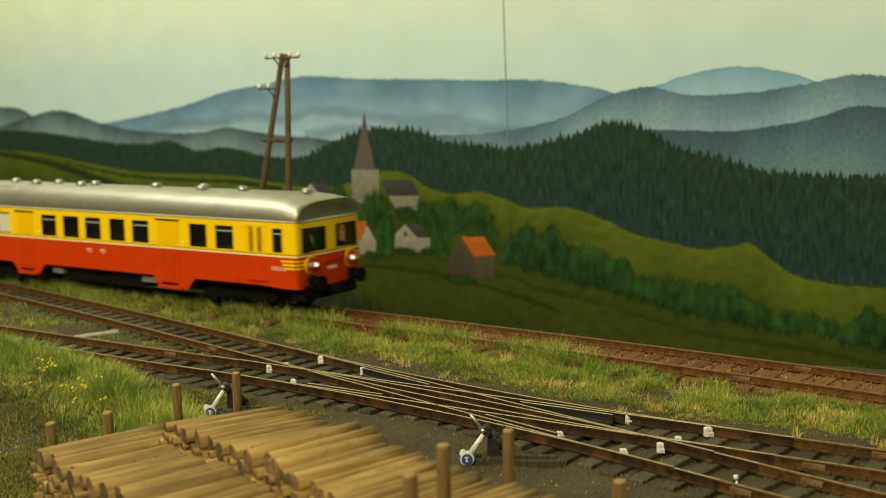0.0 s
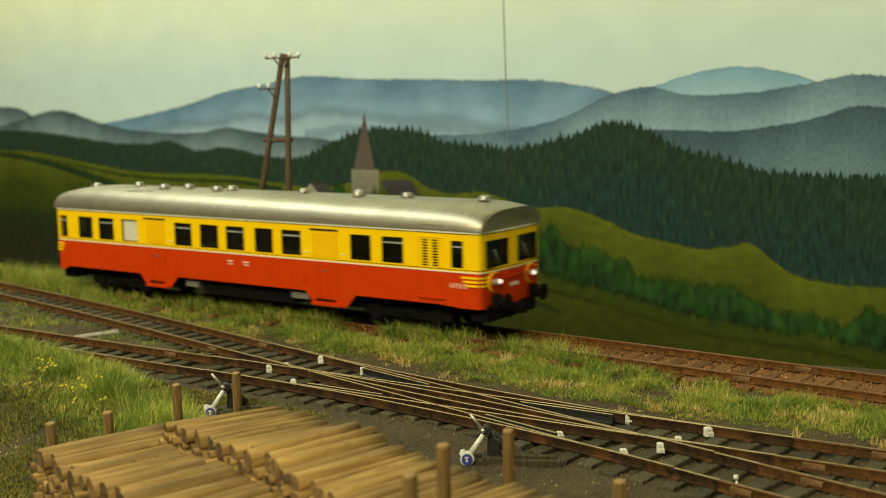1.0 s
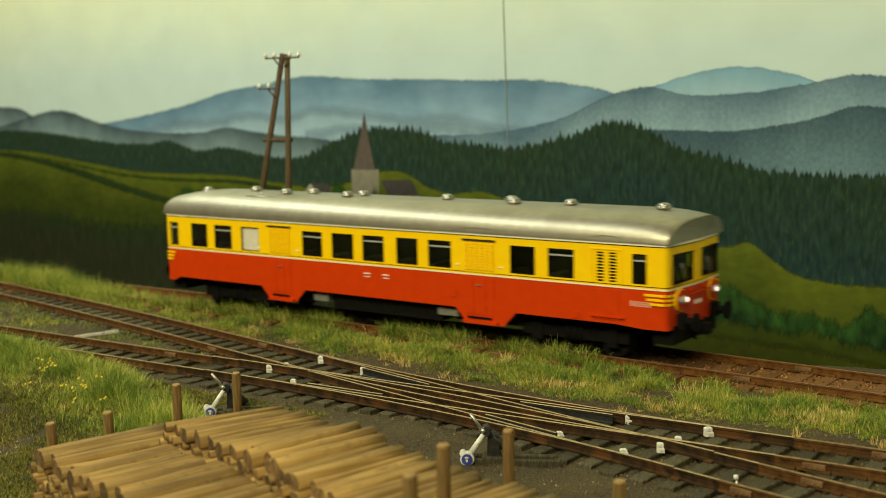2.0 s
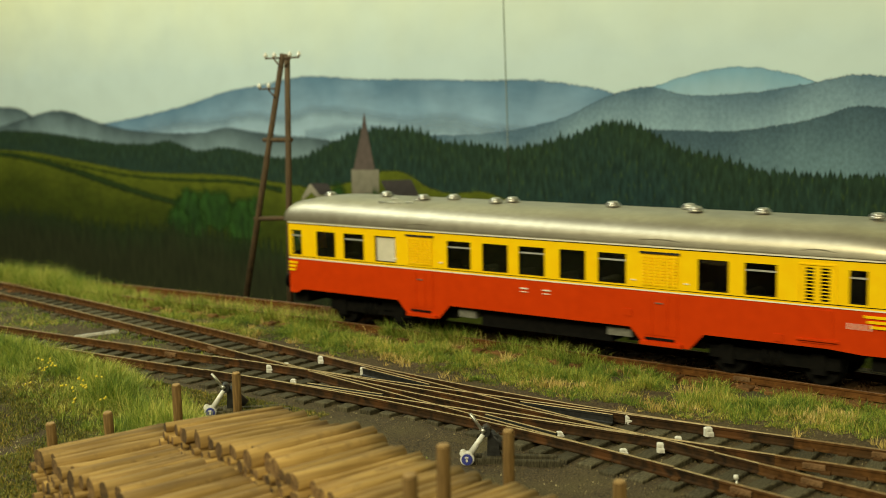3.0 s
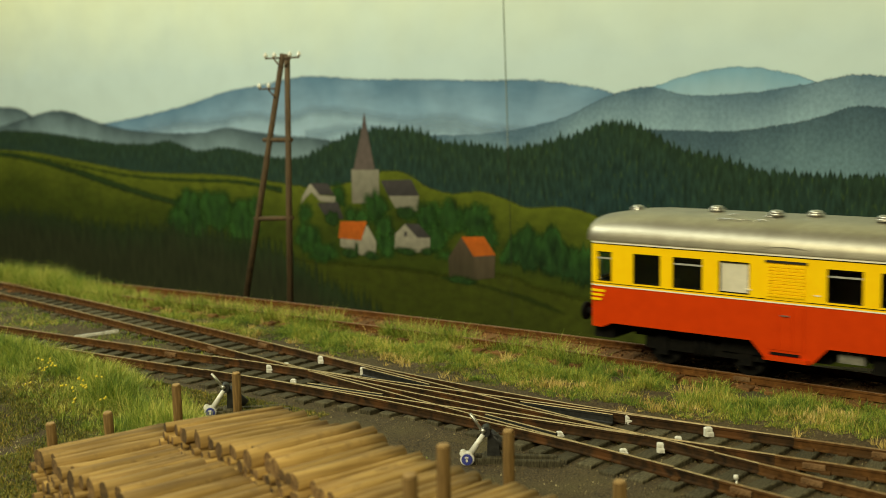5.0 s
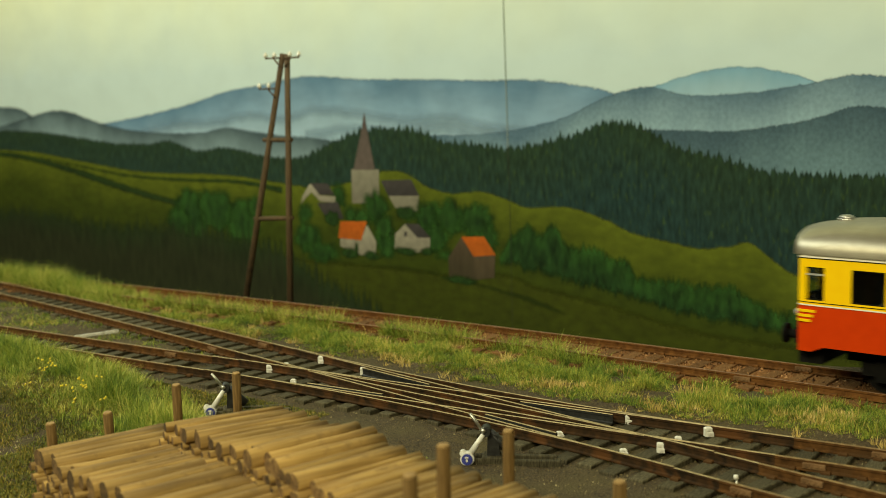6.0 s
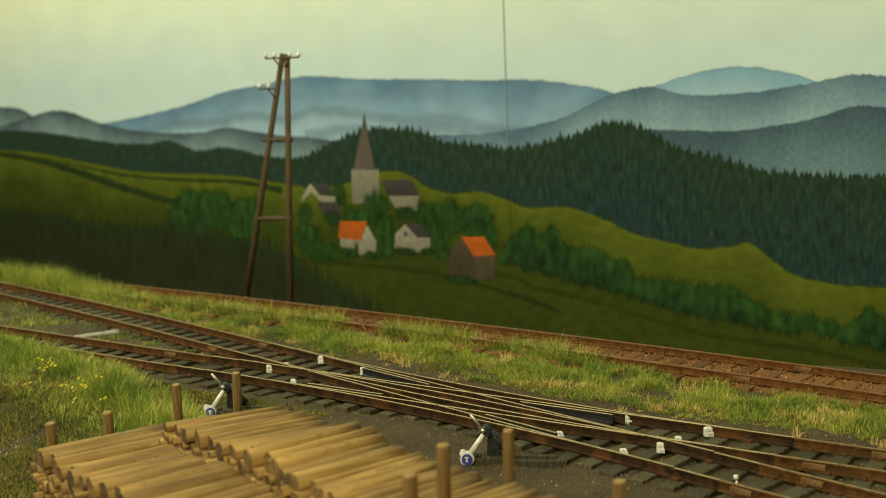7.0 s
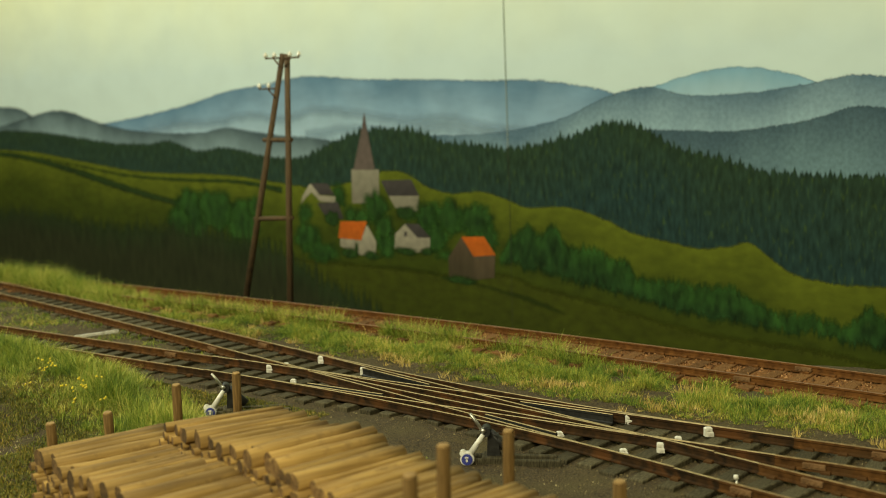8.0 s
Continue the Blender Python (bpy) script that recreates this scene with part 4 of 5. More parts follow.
    for x, y in ((0.0798, 0.0), (0.0514, 0.0), (0.0345, -0.003), (0.0300, 0.003), (0.0089, 0.0), (-0.0240, 0.0), (-0.0272, -0.004), (-0.0452, 0.0), (-0.0536, -0.004), (-0.0714, 0.0), (-0.0940, -0.001)):
        shared("ventilator", vent, car, pose(x, y, Z_TOP - 0.0003 - 0.0006 * (abs(y) > 0.005) - (0.0008 if x < -0.09 else 0)))
    # low grab bars and a walkway strip on the roof
    for x0, x1, y in ((-0.0661, -0.0573, -0.0105), (-0.0650, -0.0624, -0.0060), (-0.0561, -0.0534, -0.0098), (-0.0556, -0.0534, -0.0065)):
        bm = bmesh.new()
        z = Z_GUTTER + (Z_TOP - Z_GUTTER) * (1 - (abs(y) / HW) ** 3) ** 0.45
        tube(bm, (x0, y, z + 0.0004), (x1, y, z + 0.0004), 0.00016, seg=6)
        for x in (x0, x1):
            tube(bm, (x, y, z - 0.0003), (x, y, z + 0.0004), 0.00016, seg=6)
        part("grab_bar", bm, STEEL, car, "thin bare-metal roof grab bar")
    # rain strips over the doors
    for mid, half in ((-0.0456, 0.006), (0.0312, 0.0065), (0.0713, 0.0045)):
        for side in (-1, 1):
            bm = bmesh.new()
            last = None
            for i in range(9):
                u = -1 + i / 4
                z = Z_GUTTER + 0.0008 + 0.0006 * (1 - u * u)
                ring = [bm.verts.new((mid + u * half, side * (HW + a), z + b)) for a, b in ((-0.0006, 0), (0.0004, 0), (0.0004, 0.00025), (-0.0008, 0.00025))]
                if last:
                    for q in range(4):
                        bm.faces.new((last[q], last[(q + 1) % 4], ring[(q + 1) % 4], ring[q]))
                last = ring
            part("rain_strip", bm, SILVER, car, "curved rain strip over a door")
    # windows: glass panes, rubber frames, sash bars
    for side in (-1, 1):
        for k, (a, b) in enumerate(wins):
            bm = bmesh.new()
            y = side * (HW - 0.0006)
            box(bm, a - 0.0002, b + 0.0002, min(y, y - side * 0.0002), max(y, y - side * 0.0002), WIN_LOW - 0.0002, WIN_HIGH + 0.0002)
            blind = k == 3
            pane = part("window", bm, BLIND if blind else PANE, car, "window with a white blind" if blind else "dark window glass")
            bm = bmesh.new()
            f = 0.00028
            yo0, yo1 = side * (HW - 0.00055), side * (HW - 0.00015)
            for x0, x1, z0, z1 in ((a, b, WIN_LOW, WIN_LOW + f), (a, b, WIN_HIGH - f, WIN_HIGH), (a, a + f, WIN_LOW + f, WIN_HIGH - f), (b - f, b, WIN_LOW + f, WIN_HIGH - f)):
                box(bm, x0, x1, min(yo0, yo1), max(yo0, yo1), z0, z1)
            part("window_frame", bm, UNDER, pane, "black rubber frame")
            if k in (2, 4, 6, 8, 10, 11, 0):
                bm = bmesh.new()
                box(bm, a + f, b - f, min(yo0, yo1), max(yo0, yo1), 0.02735, 0.02775)
                part("sash_bar", bm, TANK, pane, "bright sash bar")
    for sign in (1, -1):
        for a, b in END_WINDOWS:
            xm = end_x((a + b) / 2, sign) - sign * 0.0009
            bm = bmesh.new()
            box(bm, xm - 0.0001, xm + 0.0001, a - 0.0002, b + 0.0002, WIN_LOW - 0.0002, WIN_HIGH + 0.0002)
            pane = part("windscreen", bm, PANE, car, "dark windscreen glass")
            bm = bmesh.new()
            x0, x1 = sorted((xm + sign * 0.0002, xm + sign * 0.0008))
            f = 0.0004
            for y0, y1, z0, z1 in ((a, b, WIN_LOW, WIN_LOW + f), (a, b, WIN_HIGH - f, WIN_HIGH), (a, a + f, WIN_LOW + f, WIN_HIGH - f), (b - f, b, WIN_LOW + f, WIN_HIGH - f)):
                box(bm, x0, x1, y0, y1, z0, z1)
            part("window_frame", bm, UNDER, pane, "black rubber frame")
            bm = bmesh.new()
            tube(bm, (xm + sign * 0.0011, a + 0.006, WIN_LOW + 0.0004), (xm + sign * 0.0011, a + 0.0035, WIN_LOW + 0.0052), 0.00012, seg=6)
            part("wiper", bm, TANK, pane, "thin windscreen wiper")
    # doors: yellow louvred panels above, red panels and a step below
    bm = bmesh.new()
    chamfer_box(bm, -0.00044, 0.00044, -0.0005, 0.0005, -0.00029, 0.00029, 0.00008)
    louvre = mesh_of("louvre", bm, YELLOW)
    for side in (-1, 1):
        for a, b in DOORS:
            bm = bmesh.new()
            plate(bm, a, b, 0.0205 + 0.0005, 0.0312, side, 0.0001)
            door = part("door", bm, YELLOW, car, "yellow louvred folding door")
            for i in range(6):
                x = a + 0.0008 + (b - a - 0.0016) * i / 5
                for k in range(10):
                    shared("louvre", louvre, door, pose(x, side * HW, 0.0221 + 0.00078 * k))
            bm = bmesh.new()
            plate(bm, a - 0.0004, b + 0.0004, 0.0299, 0.0304, side, 0.0005)
            part("door_rail", bm, BLACK, door, "dark slot above the door")
            bm = bmesh.new()
            plate(bm, a + 0.0002, b - 0.0002, 0.0090, 0.0196, side, 0.00014)
            for x in (a + 0.0030, b - 0.0030):
                plate(bm, x - 0.00012, x + 0.00012, 0.0095, 0.0192, side, 0.00028)
            panel = part("door_panel", bm, RED, door, "red lower door panel")
            bm = bmesh.new()
            plate(bm, a + 0.001, b - 0.001, 0.00775, 0.00835, side, 0.0003)
            part("step_slot", bm, UNDER, car, "dark step slot")
            bm = bmesh.new()
            plate(bm, a - 0.0002, b + 0.0012, 0.0064, 0.0073, side, 0.0009)
            part("step", bm, RED, car, "red entrance step")
            bm = bmesh.new()
            plate(bm, (a + b) / 2 - 0.0011, (a + b) / 2 + 0.0009, 0.0172, 0.0175, side, 0.0004)
            part("door_handle", bm, STEEL, door, "bright door handle")
        # driver's door with barred slits
        for a, b in SLITS:
            bm = bmesh.new()
            for k in range(9):
                plate(bm, a, b, WIN_LOW + 0.0005 + 0.00082 * k, WIN_LOW + 0.0005 + 0.00082 * k + 0.00024, side, -0.0001, 0.0005)
            part("grille", bm, YELLOW, car, "yellow barred grille")
        bm = bmesh.new()
        for x0, x1, z0, z1 in ((0.0668, 0.0757, 0.0299, 0.0302), (0.0668, 0.0672, 0.0212, 0.0299), (0.0754, 0.0757, 0.0212, 0.0299)):
            plate(bm, x0, x1, z0, z1, side, 0.00022)
        part("door_frame", bm, YELLOW, car, "raised frame of the driver's door")
        bm = bmesh.new()
        plate(bm, 0.0676, 0.0750, 0.0115, 0.0195, side, 0.00016)
        part("door_panel", bm, RED, car, "red driver's door panel")
        bm = bmesh.new()
        plate(bm, 0.0668, 0.0765, 0.0121, 0.0125, side, 0.0006)
        part("grab_step", bm, RED, car, "red door step")
        # small plates and lettering as plain bars
        for x in (-0.0096, -0.0024):
            bm = bmesh.new()
            plate(bm, x - 0.0012, x + 0.0012, 0.01760, 0.01792, side, 0.0003)
            plate(bm, x - 0.0011, x + 0.0011, 0.0167, 0.0169, side, 0.0002)
            part("lettering", bm, CREAM, car, "small cream lettering bars")
        bm = bmesh.new()
        for i in range(5):
            plate(bm, 0.0785 + 0.00125 * i, 0.0785 + 0.00125 * i + 0.0003, 0.0157, 0.0171, side, 0.0002)
        part("number", bm, CREAM, car, "cream number bars")
        for sign in (1, -1):
            for i in range(3):
                bm = bmesh.new()
                x0, x1 = (0.0822 + 0.0007 * i, 0.0878) if sign > 0 else (-0.0988, -0.0950 - 0.0005 * i)
                plate(bm, x0, x1, 0.0186 - 0.00115 * i, 0.0192 - 0.00115 * i, side, 0.0002)
                part("stripe", bm, YELLOW, car, "yellow whisker stripe")
        for x, z, s in ((0.0222, 0.0142, 0.0012), (0.0622, 0.0119, 0.001)):
            bm = bmesh.new()
            plate(bm, x - s, x + s, z - 0.0009, z + 0.0009, side, 0.0002)
            part("hatch", bm, RED, car, "small red hatch")
        for x in (-0.055, -0.038, 0.0238, 0.0385):
            bm = bmesh.new()
            plate(bm, x - 0.0006, x + 0.0006, 0.0227, 0.0230, side, 0.00018)
            part("lettering", bm, CREAM, car)
    # ends: whiskers, lamps, buffers, coupling
    for sign in (1, -1):
        for i in range(3):
            for y0, y1 in ((-0.0162, -0.0120), (0.0120, 0.0162)):
                bm = bmesh.new()
                steps_y = [y0 + (y1 - y0) * q / 6 for q in range(7)]
                z0, z1 = 0.0186 - 0.00115 * i, 0.0192 - 0.00115 * i
                pts = [(bm.verts.new((end_x(y, sign) + sign * 0.0002, y, z0)), bm.verts.new((end_x(y, sign) + sign * 0.0002, y, z1))) for y in steps_y]
                for a, b in zip(pts, pts[1:]):
                    bm.faces.new((a[0], b[0], b[1], a[1]))
                part("stripe", bm, YELLOW, car, "yellow whisker stripe")
        for y in (-0.0102, 0.0102):
            x = end_x(y, sign)
            bm = bmesh.new()
            tube(bm, (x - sign * 0.001, y, 0.0172), (x + sign * 0.0004, y, 0.0172), 0.0030, 0.0030, 20)
            lamp = part("lamp_ring", bm, YELLOW, car, "yellow painted lamp surround")
            bm = bmesh.new()
            tube(bm, (x, y, 0.0172), (x + sign * 0.0007, y, 0.0172), 0.0027, 0.0027, 20)
            part("lamp_field", bm, RED, lamp, "red field inside the surround")
            for dy, m, rr in ((0.0007 * (1 if y < 0 else -1), LAMP if sign > 0 else TANK, 0.00075), (-0.0011 * (1 if y < 0 else -1), TANK, 0.0007)):
                bm = bmesh.new()
                tube(bm, (x, y + dy, 0.0174), (x + sign * 0.0016, y + dy, 0.0174), rr * 1.25, rr * 1.25, 16)
                head = part("lamp_housing", bm, TANK, lamp, "small grey lamp housing")
                bm = bmesh.new()
                tube(bm, (x + sign * 0.0015, y + dy, 0.0174), (x + sign * 0.0019, y + dy, 0.0174), rr, rr * 0.7, 16)
                part("lamp_lens", bm, m, head, "lit headlight lens" if m is LAMP else "unlit lamp lens")
            bm = bmesh.new()
            tube(bm, (x - sign * 0.001, y, 0.0117), (x + sign * 0.0040, y, 0.0117), 0.0011, 0.0011, 12)
            tube(bm, (x + sign * 0.0040, y, 0.0117), (x + sign * 0.0047, y, 0.0117), 0.0024, 0.0025, 18)
            part("buffer", bm, UNDER, car, "black round buffer")
            bm = bmesh.new()
            x0, x1 = sorted((x - sign * 0.001, x + sign * 0.0018))
            box(bm, x0, x1, y - 0.0014, y + 0.0014, 0.0098, 0.0136)
            part("buffer_block", bm, UNDER, car)
        xe = end_x(0, sign)
        bm = bmesh.new()
        x0, x1 = sorted((xe - sign * 0.0065, xe - sign * 0.0006))
        box(bm, x0, x1, -0.0135, 0.0135, 0.0058, 0.0107)
        x0, x1 = sorted((xe - sign * 0.001, xe + sign * 0.0035))
        box(bm, x0, x1, -0.0018, 0.0018, 0.0070, 0.0098)
        tube(bm, (xe, -0.004, 0.0105), (xe + sign * 0.0012, -0.004, 0.006), 0.0004, seg=6)
        tube(bm, (xe, 0.0042, 0.0105), (xe + sign * 0.0012, 0.0042, 0.006), 0.0004, seg=6)
        part("coupling", bm, UNDER, car, "black coupling with hoses")
        bm = bmesh.new()
        x0, x1 = sorted((xe, xe + sign * 0.00015))
        for i in range(4):
            box(bm, x0, x1, -0.0022 + 0.0012 * i, -0.0015 + 0.0012 * i, 0.0149, 0.0160)
        part("number", bm, CREAM, car, "cream number bars")
        bm = bmesh.new()
        tube(bm, (xe - sign * 0.0004, -0.0042, 0.0190), (xe + sign * 0.0004, -0.0042, 0.0190), 0.0007, seg=10)
        tube(bm, (xe - sign * 0.0004, 0.0042, 0.0190), (xe + sign * 0.0004, 0.0042, 0.0190), 0.0007, seg=10)
        tube(bm, (xe + sign * 0.0006, -0.006, 0.0182), (xe + sign * 0.0006, 0.006, 0.0182), 0.0002, seg=6)
        part("handrail", bm, RED, car, "red handrail and lamp brackets")
    # floor and seats; near-black lining and core block added so the windows look dark
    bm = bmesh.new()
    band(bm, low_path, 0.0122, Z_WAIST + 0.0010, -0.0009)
    part("lining", bm, INSIDE, car, "near-black lining added to darken the view inside")
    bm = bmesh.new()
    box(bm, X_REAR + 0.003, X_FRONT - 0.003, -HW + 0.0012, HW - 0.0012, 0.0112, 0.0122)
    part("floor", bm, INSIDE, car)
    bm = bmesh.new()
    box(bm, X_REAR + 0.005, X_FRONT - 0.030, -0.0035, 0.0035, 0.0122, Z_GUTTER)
    part("interior", bm, INSIDE, car, "near-black core block added to make the windows look dark")
    # added panel that catches light, so the windscreens come out less black
    bm = bmesh.new()
    box(bm, X_FRONT - 0.0140, X_FRONT - 0.0132, -0.0150, 0.0150, 0.0122, Z_GUTTER - 0.0010)
    part("cab_backing", bm, TANK_DULL, car, "grey panel added to lighten the view through the windscreen")
    seat_bm = bmesh.new()
    chamfer_box(seat_bm, -0.0008, 0.0008, -0.0045, 0.0045, 0, 0.0098, 0.0005)
    chamfer_box(seat_bm, -0.0040, 0.0040, -0.0045, 0.0045, 0, 0.0040, 0.0005)
    seat = mesh_of("seat", seat_bm, SEAT)
    for i in range(12):
        for y in (-0.0095, 0.0095):
            shared("seat", seat, car, pose(-0.080 + 0.0133 * i, y, 0.0122))
    # underframe
    bm = bmesh.new()
    box(bm, -0.090, 0.080, -0.0095, 0.0095, 0.0068, 0.0112)
    box(bm, -0.026, 0.016, -0.0135, 0.0135, 0.0052, 0.0108)
    box(bm, -0.064, -0.036, -0.0125, 0.0125, 0.0060, 0.0108)
    box(bm, 0.020, 0.042, -0.0125, 0.0125, 0.0060, 0.0108)
    part("underframe", bm, UNDER, car, "black underframe with equipment boxes")
    for x, w in ((-0.0305, 0.0030), (0.0185, 0.0036)):
        for side in (-1, 1):
            bm = bmesh.new()
            chamfer_box(bm, x - w, x + w, side * 0.0132 - 0.0012, side * 0.0132 + 0.0012, 0.0072, 0.0096, 0.0003)
            part("tank", bm, TANK_DULL, car, "light grey tank under the floor")
    wheels = []
    for mid in (-0.069, 0.059):
        bm = bmesh.new()
        for side in (-1, 1):
            y = side * 0.0112
            box(bm, mid - 0.0165, mid + 0.0165, y - 0.0007, y + 0.0007, 0.0042, 0.0072)
            for dx in (-0.0115, 0.0115):
                chamfer_box(bm, mid + dx - 0.0017, mid + dx + 0.0017, y - 0.0012, y + 0.0012, 0.0030, 0.0080, 0.0004)
            for dx in (-0.002, 0.0, 0.002):
                tube(bm, (mid + dx, y + side * 0.0004, 0.0038), (mid + dx, y + side * 0.0004, 0.0078), 0.0008, seg=8)
        box(bm, mid - 0.003, mid + 0.003, -0.0105, 0.0105, 0.0050, 0.0085)
        part("bogie_frame", bm, UNDER, car, "black bogie frame")
        for dx in (-0.0115, 0.0115):
            bm = bmesh.new()
            tube(bm, (0, -0.0098, 0), (0, 0.0098, 0), 0.0010, seg=8)
            for side in (-1, 1):
                tube(bm, (0, side * 0.0078, 0), (0, side * 0.0100, 0), 0.0046, 0.0045, 24)
                tube(bm, (0, side * 0.0073, 0), (0, side * 0.0079, 0), 0.0052, 0.0052, 24)
                for a in range(4):
                    ca, sa = math.cos(a * math.pi / 2), math.sin(a * math.pi / 2)
                    tube(bm, (0.0026 * ca, side * 0.0099, 0.0026 * sa), (0.0026 * ca, side * 0.0102, 0.0026 * sa), 0.0007, seg=8)
            w = part("wheelset", bm, UNDER, car, "dark steel wheelset")
            w.location = (mid + dx, 0, 0.0046)
            wheels.append((w, mid + dx))
    return car, wheels


railcar, railcar_wheels = build_railcar()


# ---- the telegraph pole ----
def build_pole():
    t = thing("telegraph_pole", pose(0, 0, 0), "dark brown wooden A-frame telegraph pole with white insulators", "telegraph pole")
    yb = 0.016
    foot_l, foot_r, top_l, top_r, c1l, c1r, c2l, c2r = [Vector(p) for p in [(-0.3541, 0.0160, -0.0106), (-0.3275, 0.0160, -0.0101), (-0.3265, 0.0160, 0.0862), (-0.3240, 0.0160, 0.0861), (-0.3374, 0.0160, 0.0551), (-0.3245, 0.0160, 0.0553), (-0.3444, 0.0160, 0.0249), (-0.3255, 0.0160, 0.0263)]]
    for name, a, b in (("post", foot_l, top_l), ("post", foot_r, top_r)):
        bm = bmesh.new()
        a2 = a + (a - b) * 0.12
        tube(bm, a2, b + (b - a) * 0.005, 0.00135, 0.00105, 12)
        part(name, bm, POLE, t)
    for a, b in ((c1l, c1r), (c2l, c2r)):
        bm = bmesh.new()
        tube(bm, a - Vector((0.0012, 0, 0)), b + Vector((0.0012, 0, 0)), 0.0009, 0.0009, 10)
        part("brace", bm, POLE, t)
    mm = (top_r - top_l).length / 8

    def bracket(base, side, n, length):
        bm = bmesh.new()
        arm = base + Vector((side * length, 0, 0))
        tube(bm, base + Vector((0, -0.0014, 0)), arm + Vector((0, -0.0014, 0)), 0.00035, seg=6)
        tube(bm, base + Vector((0, -0.0014, -0.0032)), base + Vector((side * length * 0.45, -0.0014, 0)), 0.0003, seg=6)
        ob = part("bracket", bm, POLE, t, "dark iron insulator bracket")
        for k in range(n):
            p = base + Vector((side * length * (1 - 0.62 * k), -0.0014, 0))
            bm = bmesh.new()
            tube(bm, p, p + Vector((0, 0, 0.0006)), 0.0003, seg=6)
            tube(bm, p + Vector((0, 0, 0.0005)), p + Vector((0, 0, 0.0016)), 0.00085, 0.0007, 10)
            tube(bm, p + Vector((0, 0, 0.0016)), p + Vector((0, 0, 0.0022)), 0.0006, 0.0003, 10)
            part("insulator", bm, PORCELAIN, ob, "white porcelain insulator")
    bracket(top_l + Vector((0, 0, -0.0010)), -1, 2, 0.0078)
    bracket(top_r + Vector((0, 0, -0.0010)), 1, 2, 0.0078)
    low = top_l + (foot_l - top_l) * 0.125
    bracket(low, -1, 2, 0.0085)


build_pole()


# ---- point levers beside the slip ----
def build_lever(x, y, turn):
    t = thing("point_lever", pose(x, y, ground_z(x, y) + 0.0002, 0, 0, turn), "cast point lever with white weighted arm and blue disc", "point lever", "point levers")
    bm = bmesh.new()
    chamfer_box(bm, -0.0040, 0.0150, -0.0012, 0.0000, -0.0012, 0.0006, 0.0002)
    chamfer_box(bm, -0.0040, 0.0140, 0.0022, 0.0034, -0.0012, 0.0006, 0.0002)
    chamfer_box(bm, -0.0010, 0.0032, -0.0012, 0.0034, 0.0004, 0.0010, 0.0002)
    part("base", bm, TIE_DARK, t, "dark timber base")
    bm = bmesh.new()
    for y0 in (0.0002, 0.0016):
        v = [bm.verts.new(p) for p in ((0.0000, y0, 0.0008), (0.0027, y0, 0.0008), (0.0022, y0, 0.0052), (0.0002, y0, 0.0056))]
        w = [bm.verts.new((q.co.x, y0 + 0.0006, q.co.z)) for q in v]
        bm.faces.new(v)
        bm.faces.new(w[::-1])
        for i in range(4):
            bm.faces.new((v[i], w[i], w[(i + 1) % 4], v[(i + 1) % 4]))
    tube(bm, (-0.0002, -0.0006, 0.0060), (-0.0002, 0.0026, 0.0060), 0.0010, seg=12)
    tube(bm, (0.0006, 0.0010, 0.0058), (0.0044, 0.0010, 0.0018), 0.0008, 0.0010, 10)
    part("stand", bm, BLACK, t, "black cast-iron lever stand")
    bm = bmesh.new()
    tube(bm, (-0.0006, -0.0004, 0.0062), (-0.0032, -0.0004, 0.0098), 0.00036, 0.00032, 8)
    tube(bm, (-0.0004, -0.0004, 0.0060), (-0.0009, -0.0004, 0.0067), 0.0006, 0.0005, 8)
    part("handle", bm, STEEL, t, "bare steel lever handle")
    bm = bmesh.new()
    tube(bm, (-0.0006, -0.0006, 0.0056), (-0.0030, -0.0010, 0.0019), 0.00045, 0.0007, 10)
    tube(bm, (-0.0038, -0.0018, 0.0008), (-0.0038, -0.0004, 0.0008), 0.0014, 0.0014, 20)
    tube(bm, (-0.0047, -0.0012, 0.0018), (-0.0047, -0.0004, 0.0018), 0.0007, 0.0007, 12)
    arm = part("weight_arm", bm, WHITE, t, "white weighted lever arm")
    bm = bmesh.new()
    tube(bm, (-0.0038, -0.0022, 0.0008), (-0.0038, -0.0017, 0.0008), 0.0011, 0.0011, 20)
    disc = part("disc", bm, BLUE, arm, "blue disc with a white sign")
    bm = bmesh.new()
    for a, b in (((-0.0042, 0.0011), (-0.0035, 0.0014)), ((-0.0040, 0.0004), (-0.0036, 0.0009))):
        box(bm, a[0], b[0], -0.00232, -0.00215, a[1], b[1])
    part("disc_mark", bm, WHITE, disc)
    return t


for (x, y), turn in zip([(-0.1422, -0.0990), (-0.2159, -0.1052)], (33, 48)):
    build_lever(x, y, turn)


# ---- log stacks ----
def log_mesh(r, length, seed):
    rnd = random.Random(seed)
    bm = bmesh.new()
    rings = []
    seg = 10
    bend = rnd.uniform(-0.0003, 0.0003)
    ph = rnd.uniform(0, 6)
    for k in range(5):
        u = k / 4
        rr = r * (1 - 0.10 * u)
        ring = []
        for i in range(seg):
            a = 2 * math.pi * i / seg
            q = rr * (1 + 0.09 * math.sin(2 * a + ph) + rnd.uniform(-0.06, 0.06))
            ring.append(bm.verts.new((q * math.cos(a) + bend * math.sin(math.pi * u), q * math.sin(a), length * (u - 0.5))))
        rings.append(ring)
    for a, b in zip(rings, rings[1:]):
        for i in range(seg):
            bm.faces.new((a[i], a[(i + 1) % seg], b[(i + 1) % seg], b[i])).smooth = True
    for ring in (rings[0], rings[-1]):
        bm.faces.new(ring).material_index = 1
    return mesh_of("log", bm, BARK, CUT)


